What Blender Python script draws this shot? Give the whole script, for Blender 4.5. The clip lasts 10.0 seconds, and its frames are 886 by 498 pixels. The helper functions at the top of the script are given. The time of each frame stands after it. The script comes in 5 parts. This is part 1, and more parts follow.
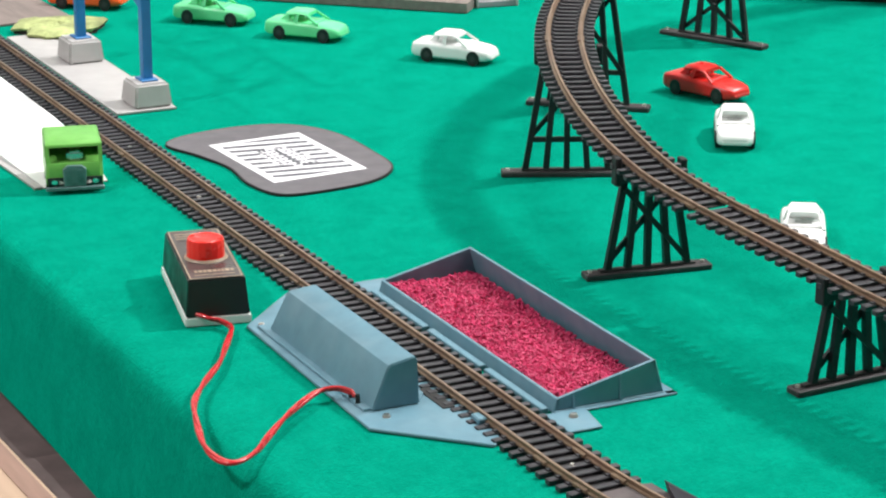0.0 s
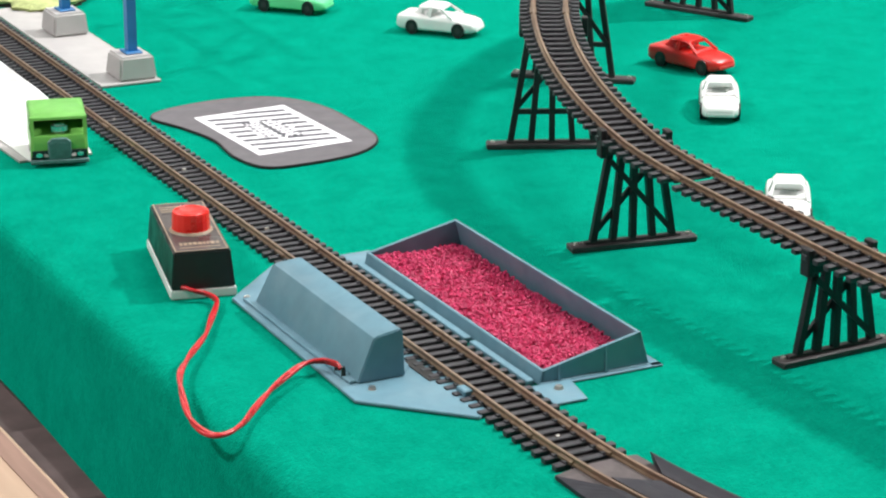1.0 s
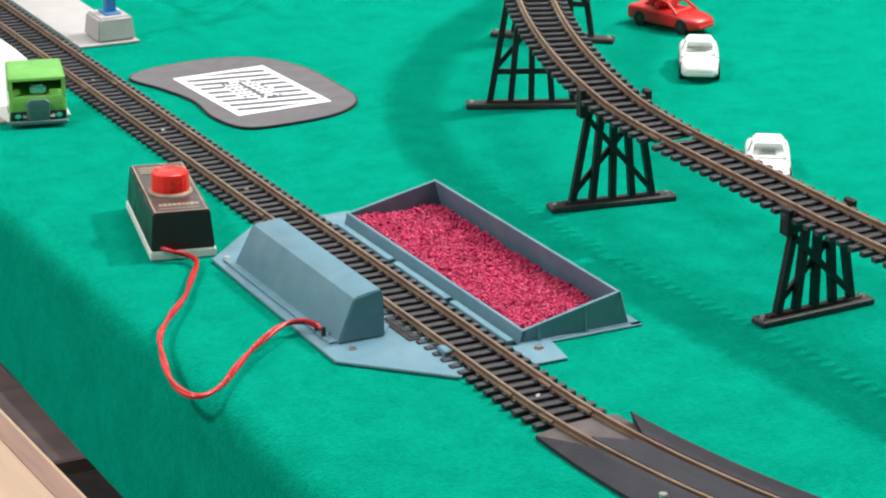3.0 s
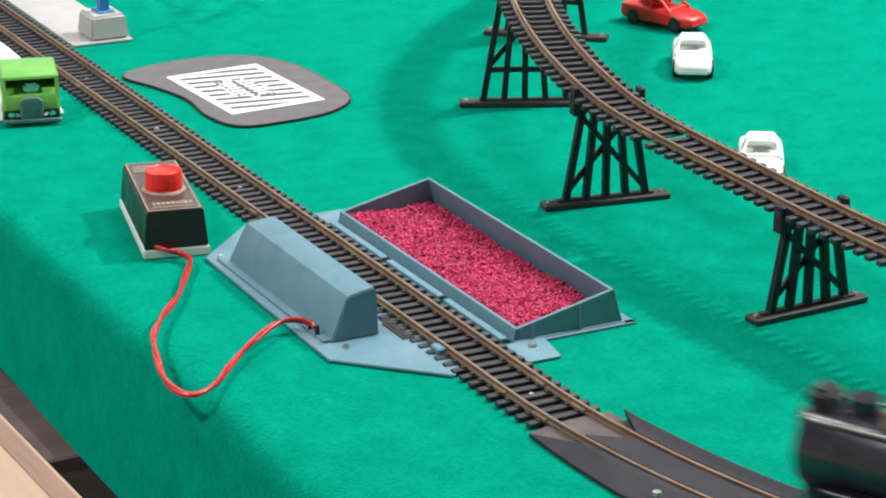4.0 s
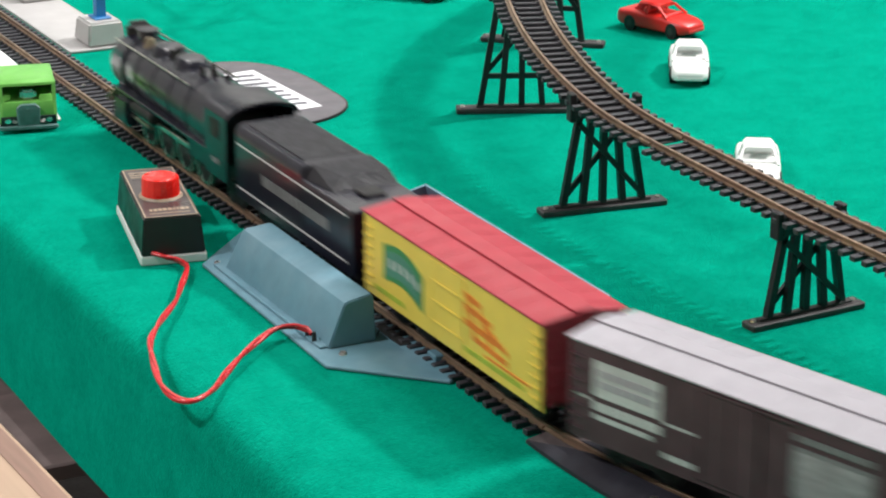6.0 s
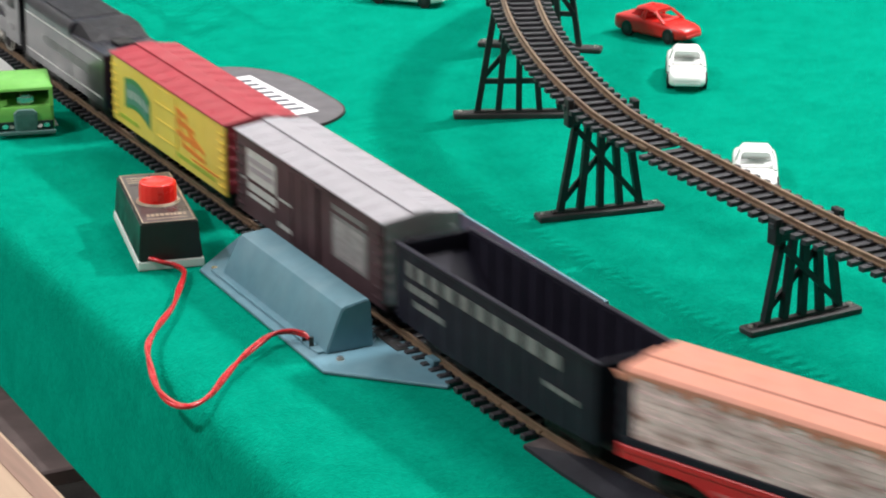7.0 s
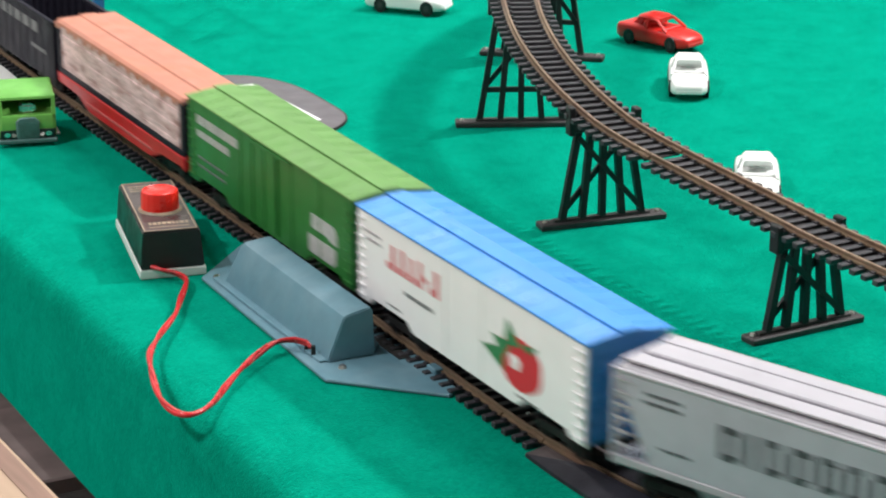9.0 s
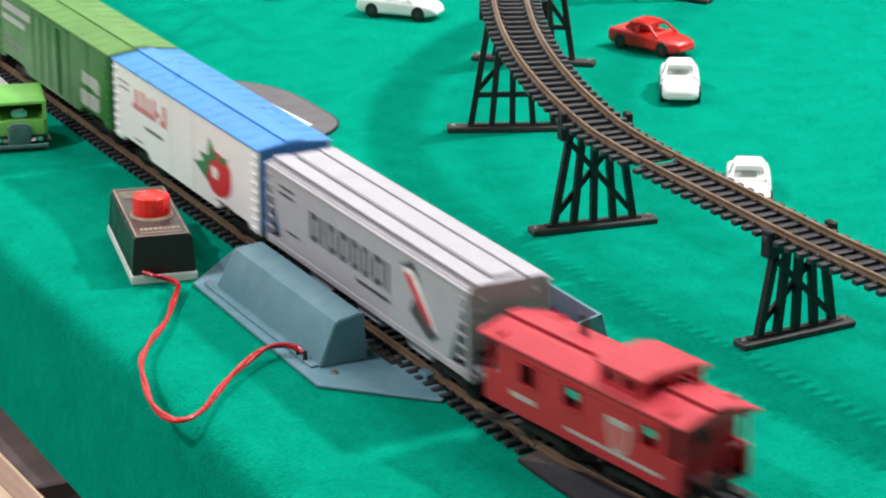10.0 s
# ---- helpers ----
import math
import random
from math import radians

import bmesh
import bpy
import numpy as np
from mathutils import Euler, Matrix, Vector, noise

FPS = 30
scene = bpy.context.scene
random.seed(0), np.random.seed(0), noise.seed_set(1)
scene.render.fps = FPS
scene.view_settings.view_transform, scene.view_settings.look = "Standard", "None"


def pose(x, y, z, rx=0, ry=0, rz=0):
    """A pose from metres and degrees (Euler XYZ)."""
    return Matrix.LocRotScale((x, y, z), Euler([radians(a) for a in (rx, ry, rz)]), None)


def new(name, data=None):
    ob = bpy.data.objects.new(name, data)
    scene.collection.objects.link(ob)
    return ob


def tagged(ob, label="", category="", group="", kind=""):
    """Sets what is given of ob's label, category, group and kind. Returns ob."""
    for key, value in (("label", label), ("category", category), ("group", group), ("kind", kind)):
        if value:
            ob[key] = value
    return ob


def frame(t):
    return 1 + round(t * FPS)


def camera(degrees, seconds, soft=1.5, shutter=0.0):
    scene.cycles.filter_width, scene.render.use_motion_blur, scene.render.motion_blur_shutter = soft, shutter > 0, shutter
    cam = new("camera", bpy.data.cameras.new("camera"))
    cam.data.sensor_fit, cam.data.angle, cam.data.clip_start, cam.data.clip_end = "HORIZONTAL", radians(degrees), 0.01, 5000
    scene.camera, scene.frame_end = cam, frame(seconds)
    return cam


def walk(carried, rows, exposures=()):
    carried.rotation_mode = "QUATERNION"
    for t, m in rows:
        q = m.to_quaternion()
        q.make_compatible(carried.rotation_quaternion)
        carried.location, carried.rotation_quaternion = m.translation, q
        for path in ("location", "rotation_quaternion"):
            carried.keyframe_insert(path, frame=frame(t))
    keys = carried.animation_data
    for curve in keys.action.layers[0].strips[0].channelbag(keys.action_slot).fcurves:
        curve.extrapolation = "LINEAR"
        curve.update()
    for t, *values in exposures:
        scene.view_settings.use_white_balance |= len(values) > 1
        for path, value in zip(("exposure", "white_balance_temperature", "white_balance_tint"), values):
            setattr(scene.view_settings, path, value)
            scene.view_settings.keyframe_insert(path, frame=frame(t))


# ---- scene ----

# ---------------------------------------------------------------- camera
cam = camera(19.575, 10.0, soft=2.1, shutter=0.75)
EYE = (-0.4281, -0.8079, 0.3681)
AIM = [(0.0, -26.324, -18.022), (0.5, -26.567, -18.293), (1.0, -26.668, -18.640), (1.5, -26.749, -18.987),
       (2.0, -26.871, -19.239), (2.5, -27.013, -19.432), (3.2, -27.190, -19.545), (4.0, -27.296, -19.567),
       (4.5, -27.298, -19.550), (5.0, -27.316, -19.550), (5.75, -27.355, -19.470), (6.5, -27.402, -19.355), (7.0, -27.432, -19.310),
       (7.5, -27.402, -19.242), (8.0, -27.380, -19.200), (8.5, -27.378, -19.161), (9.0, -27.385, -19.122),
       (9.5, -27.480, -19.048), (10.0, -27.582, -19.007)]
walk(cam, [(t, pose(*EYE, 90 + pitch, -0.04, yaw)) for t, yaw, pitch in AIM])

# ---------------------------------------------------------------- light of the hall
world = bpy.data.worlds.new("hall_air")
scene.world = world
world.use_nodes = True
world.node_tree.nodes["Background"].inputs["Color"].default_value = (0.86, 0.93, 1.0, 1)
world.node_tree.nodes["Background"].inputs["Strength"].default_value = 0.30
scene.view_settings.exposure = 0.10


def area_lamp(name, place, sx, sy, watts, color=(1.0, 0.965, 0.96)):
    """A ceiling panel that shines straight down."""
    data = bpy.data.lights.new(name, "AREA")
    data.shape, data.size, data.size_y, data.energy, data.color = "RECTANGLE", sx, sy, watts, color
    ob = new(name, data)
    ob.matrix_world = pose(*place)
    return ob


# place, width, length, watts
LAMPS = [((2.15, 0.05, 2.25), 0.24, 0.09, 128), ((-1.80, 0.20, 2.25), 0.14, 0.20, 53), ((1.0, 0.5, 2.25), 0.9, 1.2, 21),
         ((-0.75, 2.4, 2.25), 0.10, 2.4, 31), ((1.6, 3.6, 2.25), 1.2, 0.3, 9)]
for place, sx, sy, watts in LAMPS:
    area_lamp("ceiling_light_lamp", (place[0], place[1], place[2] - 0.03), sx, sy, watts)

# ---------------------------------------------------------------- materials


def mat(name, rgb, rough=0.5, metal=0.0, var=0.10, size=6.0, bump=0.0, bsize=1.0, spec=0.5, stain=None, stain_amount=0.0, islands=0.0, sheen=0.0, sheen_tint=(1, 1, 1), trans=0.0, stretch=(1, 1, 1)):
    """A procedural material; sizes of its grain in millimetres."""
    m = bpy.data.materials.new(name)
    m.use_nodes = True
    nt = m.node_tree
    n, l = nt.nodes, nt.links
    b = n["Principled BSDF"]
    b.inputs["Roughness"].default_value, b.inputs["Metallic"].default_value = rough, metal
    b.inputs["Specular IOR Level"].default_value = spec
    if sheen:
        b.inputs["Sheen Weight"].default_value, b.inputs["Sheen Roughness"].default_value = sheen, 0.5
        b.inputs["Sheen Tint"].default_value = (*sheen_tint, 1)
    if trans:
        b.inputs["Transmission Weight"].default_value = trans
    co = n.new("ShaderNodeTexCoord")
    mp = n.new("ShaderNodeMapping")
    mp.inputs["Scale"].default_value = stretch
    l.new(co.outputs["Object"], mp.inputs["Vector"])

    def tex(mm, detail=4.0):
        t = n.new("ShaderNodeTexNoise")
        t.inputs["Scale"].default_value, t.inputs["Detail"].default_value = 1000.0 / mm, detail
        l.new(mp.outputs["Vector"], t.inputs["Vector"])
        return t.outputs["Fac"]

    def ramp(fac, lo, hi, a=0.3, c=0.7):
        r = n.new("ShaderNodeMapRange")
        r.inputs["From Min"].default_value, r.inputs["From Max"].default_value = a, c
        r.inputs["To Min"].default_value, r.inputs["To Max"].default_value = lo, hi
        l.new(fac, r.inputs["Value"])
        return r.outputs["Result"]

    def times(a, c):
        t = n.new("ShaderNodeMath")
        t.operation = "MULTIPLY"
        l.new(a, t.inputs[0])
        l.new(c, t.inputs[1])
        return t.outputs[0]

    gain = times(ramp(tex(size), 1 - var, 1 + var), ramp(tex(size * 9, 2.0), 1 - var * 0.8, 1 + var * 0.8))
    if islands:
        g = n.new("ShaderNodeNewGeometry")
        gain = times(gain, ramp(g.outputs["Random Per Island"], 1 - islands, 1 + islands, 0, 1))
    v = n.new("ShaderNodeVectorMath")
    v.operation = "SCALE"
    v.inputs[0].default_value = rgb
    l.new(gain, v.inputs["Scale"])
    out = v.outputs["Vector"]
    if stain:
        mx = n.new("ShaderNodeMix")
        mx.data_type = "RGBA"
        l.new(ramp(tex(size * 3.1, 6.0), 0.0, stain_amount, 0.48, 0.68), mx.inputs["Factor"])
        l.new(out, mx.inputs[6])
        mx.inputs[7].default_value = (*stain, 1)
        out = mx.outputs[2]
    l.new(out, b.inputs["Base Color"])
    l.new(ramp(tex(size * 1.7), max(0.02, rough - 0.08), min(1, rough + 0.10)), b.inputs["Roughness"])
    if bump:
        bp = n.new("ShaderNodeBump")
        bp.inputs["Strength"].default_value, bp.inputs["Distance"].default_value = 0.8, bump * 0.001
        l.new(tex(bsize, 3.0), bp.inputs["Height"])
        l.new(bp.outputs["Normal"], b.inputs["Normal"])
    return m


FELT = mat("green_felt", (0.0015, 0.190, 0.127), 0.97, var=0.22, size=2.2, bump=0.9, bsize=1.0, spec=0.0, sheen=0.6, sheen_tint=(0.001, 0.95, 0.62), stain=(0.004, 0.252, 0.172), stain_amount=0.4)
TIE = mat("dark_grey_tie_plastic", (0.030, 0.029, 0.036), 0.45, var=0.25, size=3, bump=0.10, bsize=0.8, stain=(0.075, 0.071, 0.083), stain_amount=0.45)
# web colour taken down to black to hold the shade in the tie gaps
BED = mat("shaded_track_bed", (0.010, 0.009, 0.010), 0.7, var=0.3, size=3)
RERAIL = mat("blue_grey_rerailer_plastic", (0.021, 0.0205, 0.029), 0.5, spec=0.3, var=0.18, size=9, bump=0.05, bsize=1.0, stain=(0.05, 0.046, 0.054), stain_amount=0.3)
RELIP = mat("worn_brown_rerailer_lip", (0.085, 0.068, 0.070), 0.55, var=0.2, size=4, bump=0.06, bsize=1.0, stain=(0.13, 0.105, 0.10), stain_amount=0.5)
RAIL = mat("tarnished_brass_rail", (0.24, 0.165, 0.11), 0.38, metal=0.4, var=0.18, size=9, stain=(0.20, 0.115, 0.085), stain_amount=0.6)
PIER = mat("black_pier_plastic", (0.016, 0.015, 0.017), 0.45, spec=0.28, var=0.2, size=5, bump=0.05, bsize=1.2, stain=(0.05, 0.045, 0.045), stain_amount=0.3)
PIERBASE = mat("worn_dark_pier_base", (0.034, 0.029, 0.031), 0.5, var=0.25, size=5, bump=0.08, bsize=1.2)
STEEL = mat("bright_steel", (0.62, 0.60, 0.57), 0.28, metal=1.0, var=0.1)
TEAL = mat("grey_blue_plastic", (0.112, 0.235, 0.300), 0.52, var=0.07, size=7, bump=0.05, bsize=0.7, stain=(0.19, 0.30, 0.36), stain_amount=0.4)
PELLET = mat("crimson_pellets", (0.47, 0.030, 0.105), 0.52, spec=0.3, var=0.12, size=2, islands=0.26)
# pellet crimson at about half strength: shade among the lower pellets put into colour
PELLETBED = mat("shaded_crimson_bed", (0.26, 0.015, 0.05), 0.6, var=0.2, size=2, bump=0.5, bsize=1.6)
BLACK = mat("black_plastic", (0.008, 0.008, 0.009), 0.38, var=0.2, size=6, bump=0.02, bsize=0.8)
WHITE = mat("white_plastic", (0.80, 0.80, 0.79), 0.42, var=0.03, size=8)
LABELBROWN = mat("brown_black_label", (0.055, 0.043, 0.042), 0.33, var=0.12, size=7, stain=(0.09, 0.075, 0.07), stain_amount=0.4)
TAN = mat("tan_print", (0.36, 0.28, 0.20), 0.45, var=0.1)
RED = mat("red_button_plastic", (0.78, 0.018, 0.012), 0.30, var=0.04, size=8)
WIRE = mat("glossy_red_wire", (0.50, 0.020, 0.026), 0.22, var=0.06, size=4)
CARD = mat("grey_black_card", (0.115, 0.107, 0.118), 0.62, var=0.06, size=6, bump=0.03, bsize=0.7)
CARDEDGE = mat("black_card_edge", (0.012, 0.012, 0.013), 0.7)
PAPER = mat("white_label_paper", (0.80, 0.79, 0.83), 0.55, var=0.02)
INK = mat("dark_grey_ink", (0.075, 0.075, 0.09), 0.55, var=0.1)
CARRED = mat("red_toy_plastic", (0.66, 0.018, 0.014), 0.33, var=0.05, size=8)
CARGREEN = mat("light_green_toy_plastic", (0.14, 0.70, 0.31), 0.36, var=0.05, size=8)
CARORANGE = mat("orange_toy_plastic", (0.80, 0.10, 0.012), 0.36, var=0.05, size=8)
TYRE = mat("black_toy_wheel", (0.010, 0.009, 0.009), 0.45, var=0.2, size=3)
TRUCKGREEN = mat("leaf_green_toy_plastic", (0.155, 0.44, 0.085), 0.36, var=0.08, size=6)
CHROME = mat("silver_plated_plastic", (0.60, 0.60, 0.58), 0.25, metal=0.9, var=0.12, size=2)
GRILLE = mat("grey_green_grille", (0.10, 0.19, 0.19), 0.45, var=0.15, size=3)
BLUE = mat("blue_post_plastic", (0.018, 0.16, 0.40), 0.35, var=0.1, size=9)
PALEGREY = mat("pale_grey_plastic", (0.43, 0.415, 0.41), 0.48, var=0.05, size=10)
TURF = mat("yellow_green_turf", (0.40, 0.45, 0.19), 0.9, var=0.25, size=7, bump=0.9, bsize=2.5, stain=(0.12, 0.13, 0.06), stain_amount=0.8)
TURFUNDER = mat("dark_turf_underside", (0.03, 0.025, 0.02), 0.9)
OLDWOOD = mat("weathered_grey_wood", (0.21, 0.17, 0.155), 0.75, var=0.15, size=5, bump=0.1, bsize=1.5, stretch=(1, 0.2, 1))
PLY = mat("pale_plywood", (0.41, 0.285, 0.20), 0.6, var=0.12, size=12, bump=0.06, bsize=2, stretch=(1, 0.08, 1), stain=(0.27, 0.16, 0.105), stain_amount=0.4)
PLYEDGE = mat("plywood_edge", (0.24, 0.145, 0.11), 0.7, var=0.2, size=6, stretch=(1, 0.1, 1))
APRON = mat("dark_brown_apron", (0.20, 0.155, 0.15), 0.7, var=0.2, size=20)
FLOORM = mat("dark_carpet", (0.045, 0.038, 0.038), 0.95, var=0.2, size=20, bump=1.0, bsize=6)
WALLM = mat("hall_wall_paint", (0.62, 0.61, 0.58), 0.8, var=0.04, size=300)
CEILM = mat("hall_ceiling_paint", (0.72, 0.72, 0.70), 0.85, var=0.04, size=300)
LOCO = mat("satin_black_loco", (0.0105, 0.010, 0.0195), 0.34, spec=0.25, var=0.15, size=10, bump=0.02, bsize=1)
for key, value in (("Coat Weight", 0.6), ("Coat Roughness", 0.16)):
    LOCO.node_tree.nodes["Principled BSDF"].inputs[key].default_value = value
LOCODARK = mat("dull_black_running_gear", (0.008, 0.007, 0.007), 0.6, var=0.2, size=5)
RODS = mat("nickel_rods", (0.55, 0.54, 0.50), 0.3, metal=1.0, var=0.1)
COAL = mat("matt_black_coal", (0.008, 0.0075, 0.012), 0.6, var=0.3, size=3, bump=0.6, bsize=2)
GOLD = mat("brass_bell", (0.24, 0.195, 0.13), 0.4, metal=0.6)
LETTER = mat("pale_grey_lettering", (0.46, 0.48, 0.47), 0.5, var=0.12, size=3)
DIMLETTER = mat("dim_grey_lettering", (0.165, 0.17, 0.175), 0.5, var=0.15, size=3)
FADED = mat("faded_print", (0.26, 0.25, 0.26), 0.5, var=0.25, size=2.5, stretch=(1, 0.4, 1))
STRIPE = mat("silver_stripe", (0.55, 0.55, 0.55), 0.4)
YELLOW = mat("yellow_car_plastic", (0.74, 0.56, 0.090), 0.42, var=0.05, size=9)
ROOFRED = mat("brick_red_roof", (0.36, 0.028, 0.045), 0.45, var=0.08, size=9)
LOGOGREEN = mat("dark_green_print", (0.035, 0.22, 0.07), 0.5)
LOGOGREY = mat("pale_teal_print", (0.06, 0.21, 0.15), 0.5, var=0.15, size=3)
ORANGE = mat("orange_print", (0.72, 0.20, 0.02), 0.5, var=0.1, size=3)
LIME = mat("olive_green_print", (0.36, 0.46, 0.05), 0.5, var=0.15, size=2)
BROWN = mat("dark_brown_car_plastic", (0.070, 0.041, 0.048), 0.55, spec=0.25, var=0.15, size=9)
SILVER = mat("silver_grey_plastic", (0.34, 0.32, 0.352), 0.42, var=0.06, size=9)
GONDOLA = mat("blue_black_plastic", (0.014, 0.013, 0.022), 0.5, spec=0.14, var=0.15, size=9)
LUMBER = mat("wrapped_lumber_side", (0.69, 0.50, 0.50), 0.7, var=0.25, size=1.5, stretch=(1, 0.35, 1), bump=0.15, bsize=1.5, stain=(0.27, 0.12, 0.10), stain_amount=0.85)
SALMON = mat("salmon_wrapped_top", (0.50, 0.205, 0.145), 0.55, var=0.07, size=8, stain=(0.55, 0.20, 0.10), stain_amount=0.3)
FRAMERED = mat("red_car_frame", (0.56, 0.014, 0.020), 0.38, var=0.08, size=8)
BOXGREEN = mat("green_car_plastic", (0.028, 0.185, 0.036), 0.42, var=0.07, size=9)
ROOFGREEN = mat("light_green_roof", (0.125, 0.28, 0.072), 0.45, var=0.08, size=9)
OFFWHITE = mat("white_car_plastic", (0.90, 0.89, 0.905), 0.4, var=0.02, size=9)
SKYBLUE = mat("bright_blue_roof", (0.06, 0.27, 0.69), 0.33, var=0.06, size=9)
PRINTRED = mat("red_print", (0.62, 0.025, 0.04), 0.5, var=0.05)
LEAF = mat("leaf_green_print", (0.03, 0.22, 0.08), 0.5, var=0.2, size=2)
HOPPER = mat("hopper_grey_plastic", (0.42, 0.43, 0.49), 0.42, var=0.06, size=9)
HOPPERTOP = mat("pale_hopper_roof", (0.42, 0.405, 0.445), 0.42, var=0.05, size=9)
DARKINK = mat("charcoal_print", (0.055, 0.062, 0.072), 0.5)
CABOOSE = mat("caboose_red_plastic", (0.45, 0.018, 0.032), 0.42, var=0.06, size=9)
EMBLEMPINK = mat("faded_pink_print", (0.52, 0.12, 0.12), 0.5, var=0.2, size=3)
CABROOF = mat("pinkish_red_roof", (0.50, 0.042, 0.060), 0.45, var=0.06, size=9)
GLOW = bpy.data.materials.new("lamp_diffuser_glow")
GLOW.use_nodes = True
GLOW.node_tree.nodes["Principled BSDF"].inputs["Emission Color"].default_value = (1, 0.96, 0.91, 1)
GLOW.node_tree.nodes["Principled BSDF"].inputs["Emission Strength"].default_value = 6.0

# ---------------------------------------------------------------- mesh tools (all in millimetres)
MM = 0.001


def link(name, bm, material, parent=None, label="", smooth=False):
    me = bpy.data.meshes.new(name)
    bmesh.ops.recalc_face_normals(bm, faces=bm.faces)
    bmesh.ops.scale(bm, vec=(MM, MM, MM), verts=bm.verts)
    if smooth:
        for face in bm.faces:
            face.smooth = True
    bm.to_mesh(me)
    bm.free()
    me.materials.append(material)
    ob = new(name, me)
    if smooth:
        me.set_sharp_from_angle(angle=radians(38))
    if parent is not None:
        ob.parent = parent
    if label:
        ob["label"] = label
    return ob


def part(name, bm, material, parent, label="", smooth=False):
    return link(name, bm, material, parent, label, smooth)


def thing(name, label, category, m=None, group=""):
    ob = new(name)
    ob.empty_display_size = 0.01
    if m is not None:
        ob.matrix_world = m
    return tagged(ob, label, category, group)


def at(x, y, z=0.0, rz=0.0):
    return pose(x * MM, y * MM, z * MM, 0, 0, rz)


def bevelled(bm, edges, w, seg=1):
    bmesh.ops.bevel(bm, geom=edges, offset=w, segments=seg, affect="EDGES", clamp_overlap=True)


def box(x0, x1, y0, y1, z0, z1, bev=0.0, seg=1, bm=None, m=None):
    bm2 = bmesh.new()
    r = bmesh.ops.create_cube(bm2, size=1.0)
    for vert in r["verts"]:
        vert.co = Vector(((x0 + x1) / 2 + vert.co.x * (x1 - x0), (y0 + y1) / 2 + vert.co.y * (y1 - y0), (z0 + z1) / 2 + vert.co.z * (z1 - z0)))
    if bev:
        bevelled(bm2, bm2.edges[:], bev, seg)
    return merge(bm, bm2, m)


def merge(bm, other, m=None):
    if m is not None:
        bmesh.ops.transform(other, matrix=m, verts=other.verts)
    if bm is None:
        return other
    me = bpy.data.meshes.new("tmp")
    other.to_mesh(me)
    other.free()
    bm.from_mesh(me)
    bpy.data.meshes.remove(me)
    return bm


def prism(poly, lo, hi, axis="z", bev=0.0, bm=None, seg=1):
    """A polygon swept from lo to hi along an axis; poly holds the other two coordinates in xyz order."""
    bm2 = bmesh.new()

    def co(p, h):
        return {"z": (p[0], p[1], h), "y": (p[0], h, p[1]), "x": (h, p[0], p[1])}[axis]
    a = [bm2.verts.new(co(p, lo)) for p in poly]
    b = [bm2.verts.new(co(p, hi)) for p in poly]
    n = len(poly)
    bm2.faces.new(a)
    bm2.faces.new(b[::-1])
    for i in range(n):
        bm2.faces.new((a[i], b[i], b[(i + 1) % n], a[(i + 1) % n]))
    bmesh.ops.recalc_face_normals(bm2, faces=bm2.faces)
    if bev:
        bevelled(bm2, bm2.edges[:], bev, seg)
    return merge(bm, bm2)


def rod(p0, p1, r, seg=10, r1=None, bm=None):
    p0, p1 = Vector(p0), Vector(p1)
    bm2 = bmesh.new()
    bmesh.ops.create_cone(bm2, cap_ends=True, segments=seg, radius1=r, radius2=r if r1 is None else r1, depth=(p1 - p0).length)
    m = Matrix.Translation((p0 + p1) / 2) @ (p1 - p0).to_track_quat("Z", "Y").to_matrix().to_4x4()
    return merge(bm, bm2, m)


def beam(p0, p1, w, h, bm=None, up=(0, 0, 1)):
    """A square bar from p0 to p1, w across and h along the up direction."""
    p0, p1 = Vector(p0), Vector(p1)
    d = (p1 - p0).normalized()
    side = d.cross(Vector(up)).normalized()
    top = side.cross(d).normalized()
    m = Matrix((side, top, d)).transposed().to_4x4()
    bm2 = bmesh.new()
    bmesh.ops.create_cube(bm2, size=1.0)
    bmesh.ops.scale(bm2, vec=(w, h, (p1 - p0).length), verts=bm2.verts)
    return merge(bm, bm2, Matrix.Translation((p0 + p1) / 2) @ m)


def loft(rings, closed=True, caps=True, bm=None):
    bm2 = bmesh.new()
    vs = [[bm2.verts.new(p) for p in ring] for ring in rings]
    n = len(vs[0])
    for a, b in zip(vs, vs[1:]):
        for i in range(n if closed else n - 1):
            bm2.faces.new((a[i], a[(i + 1) % n], b[(i + 1) % n], b[i]))
    if caps:
        bm2.faces.new(vs[0][::-1])
        bm2.faces.new(vs[-1])
    bmesh.ops.recalc_face_normals(bm2, faces=bm2.faces)
    return merge(bm, bm2)


def tube(points, r, name, material, parent):
    cu = bpy.data.curves.new(name, "CURVE")
    cu.dimensions, cu.bevel_depth, cu.bevel_resolution, cu.resolution_u = "3D", r * MM, 4, 10
    sp = cu.splines.new("BEZIER")
    sp.bezier_points.add(len(points) - 1)
    for bp, p in zip(sp.bezier_points, points):
        bp.co = Vector(p) * MM
        bp.handle_left_type = bp.handle_right_type = "AUTO"
    cu.materials.append(material)
    ob = new(name, cu)
    ob.parent = parent
    return ob

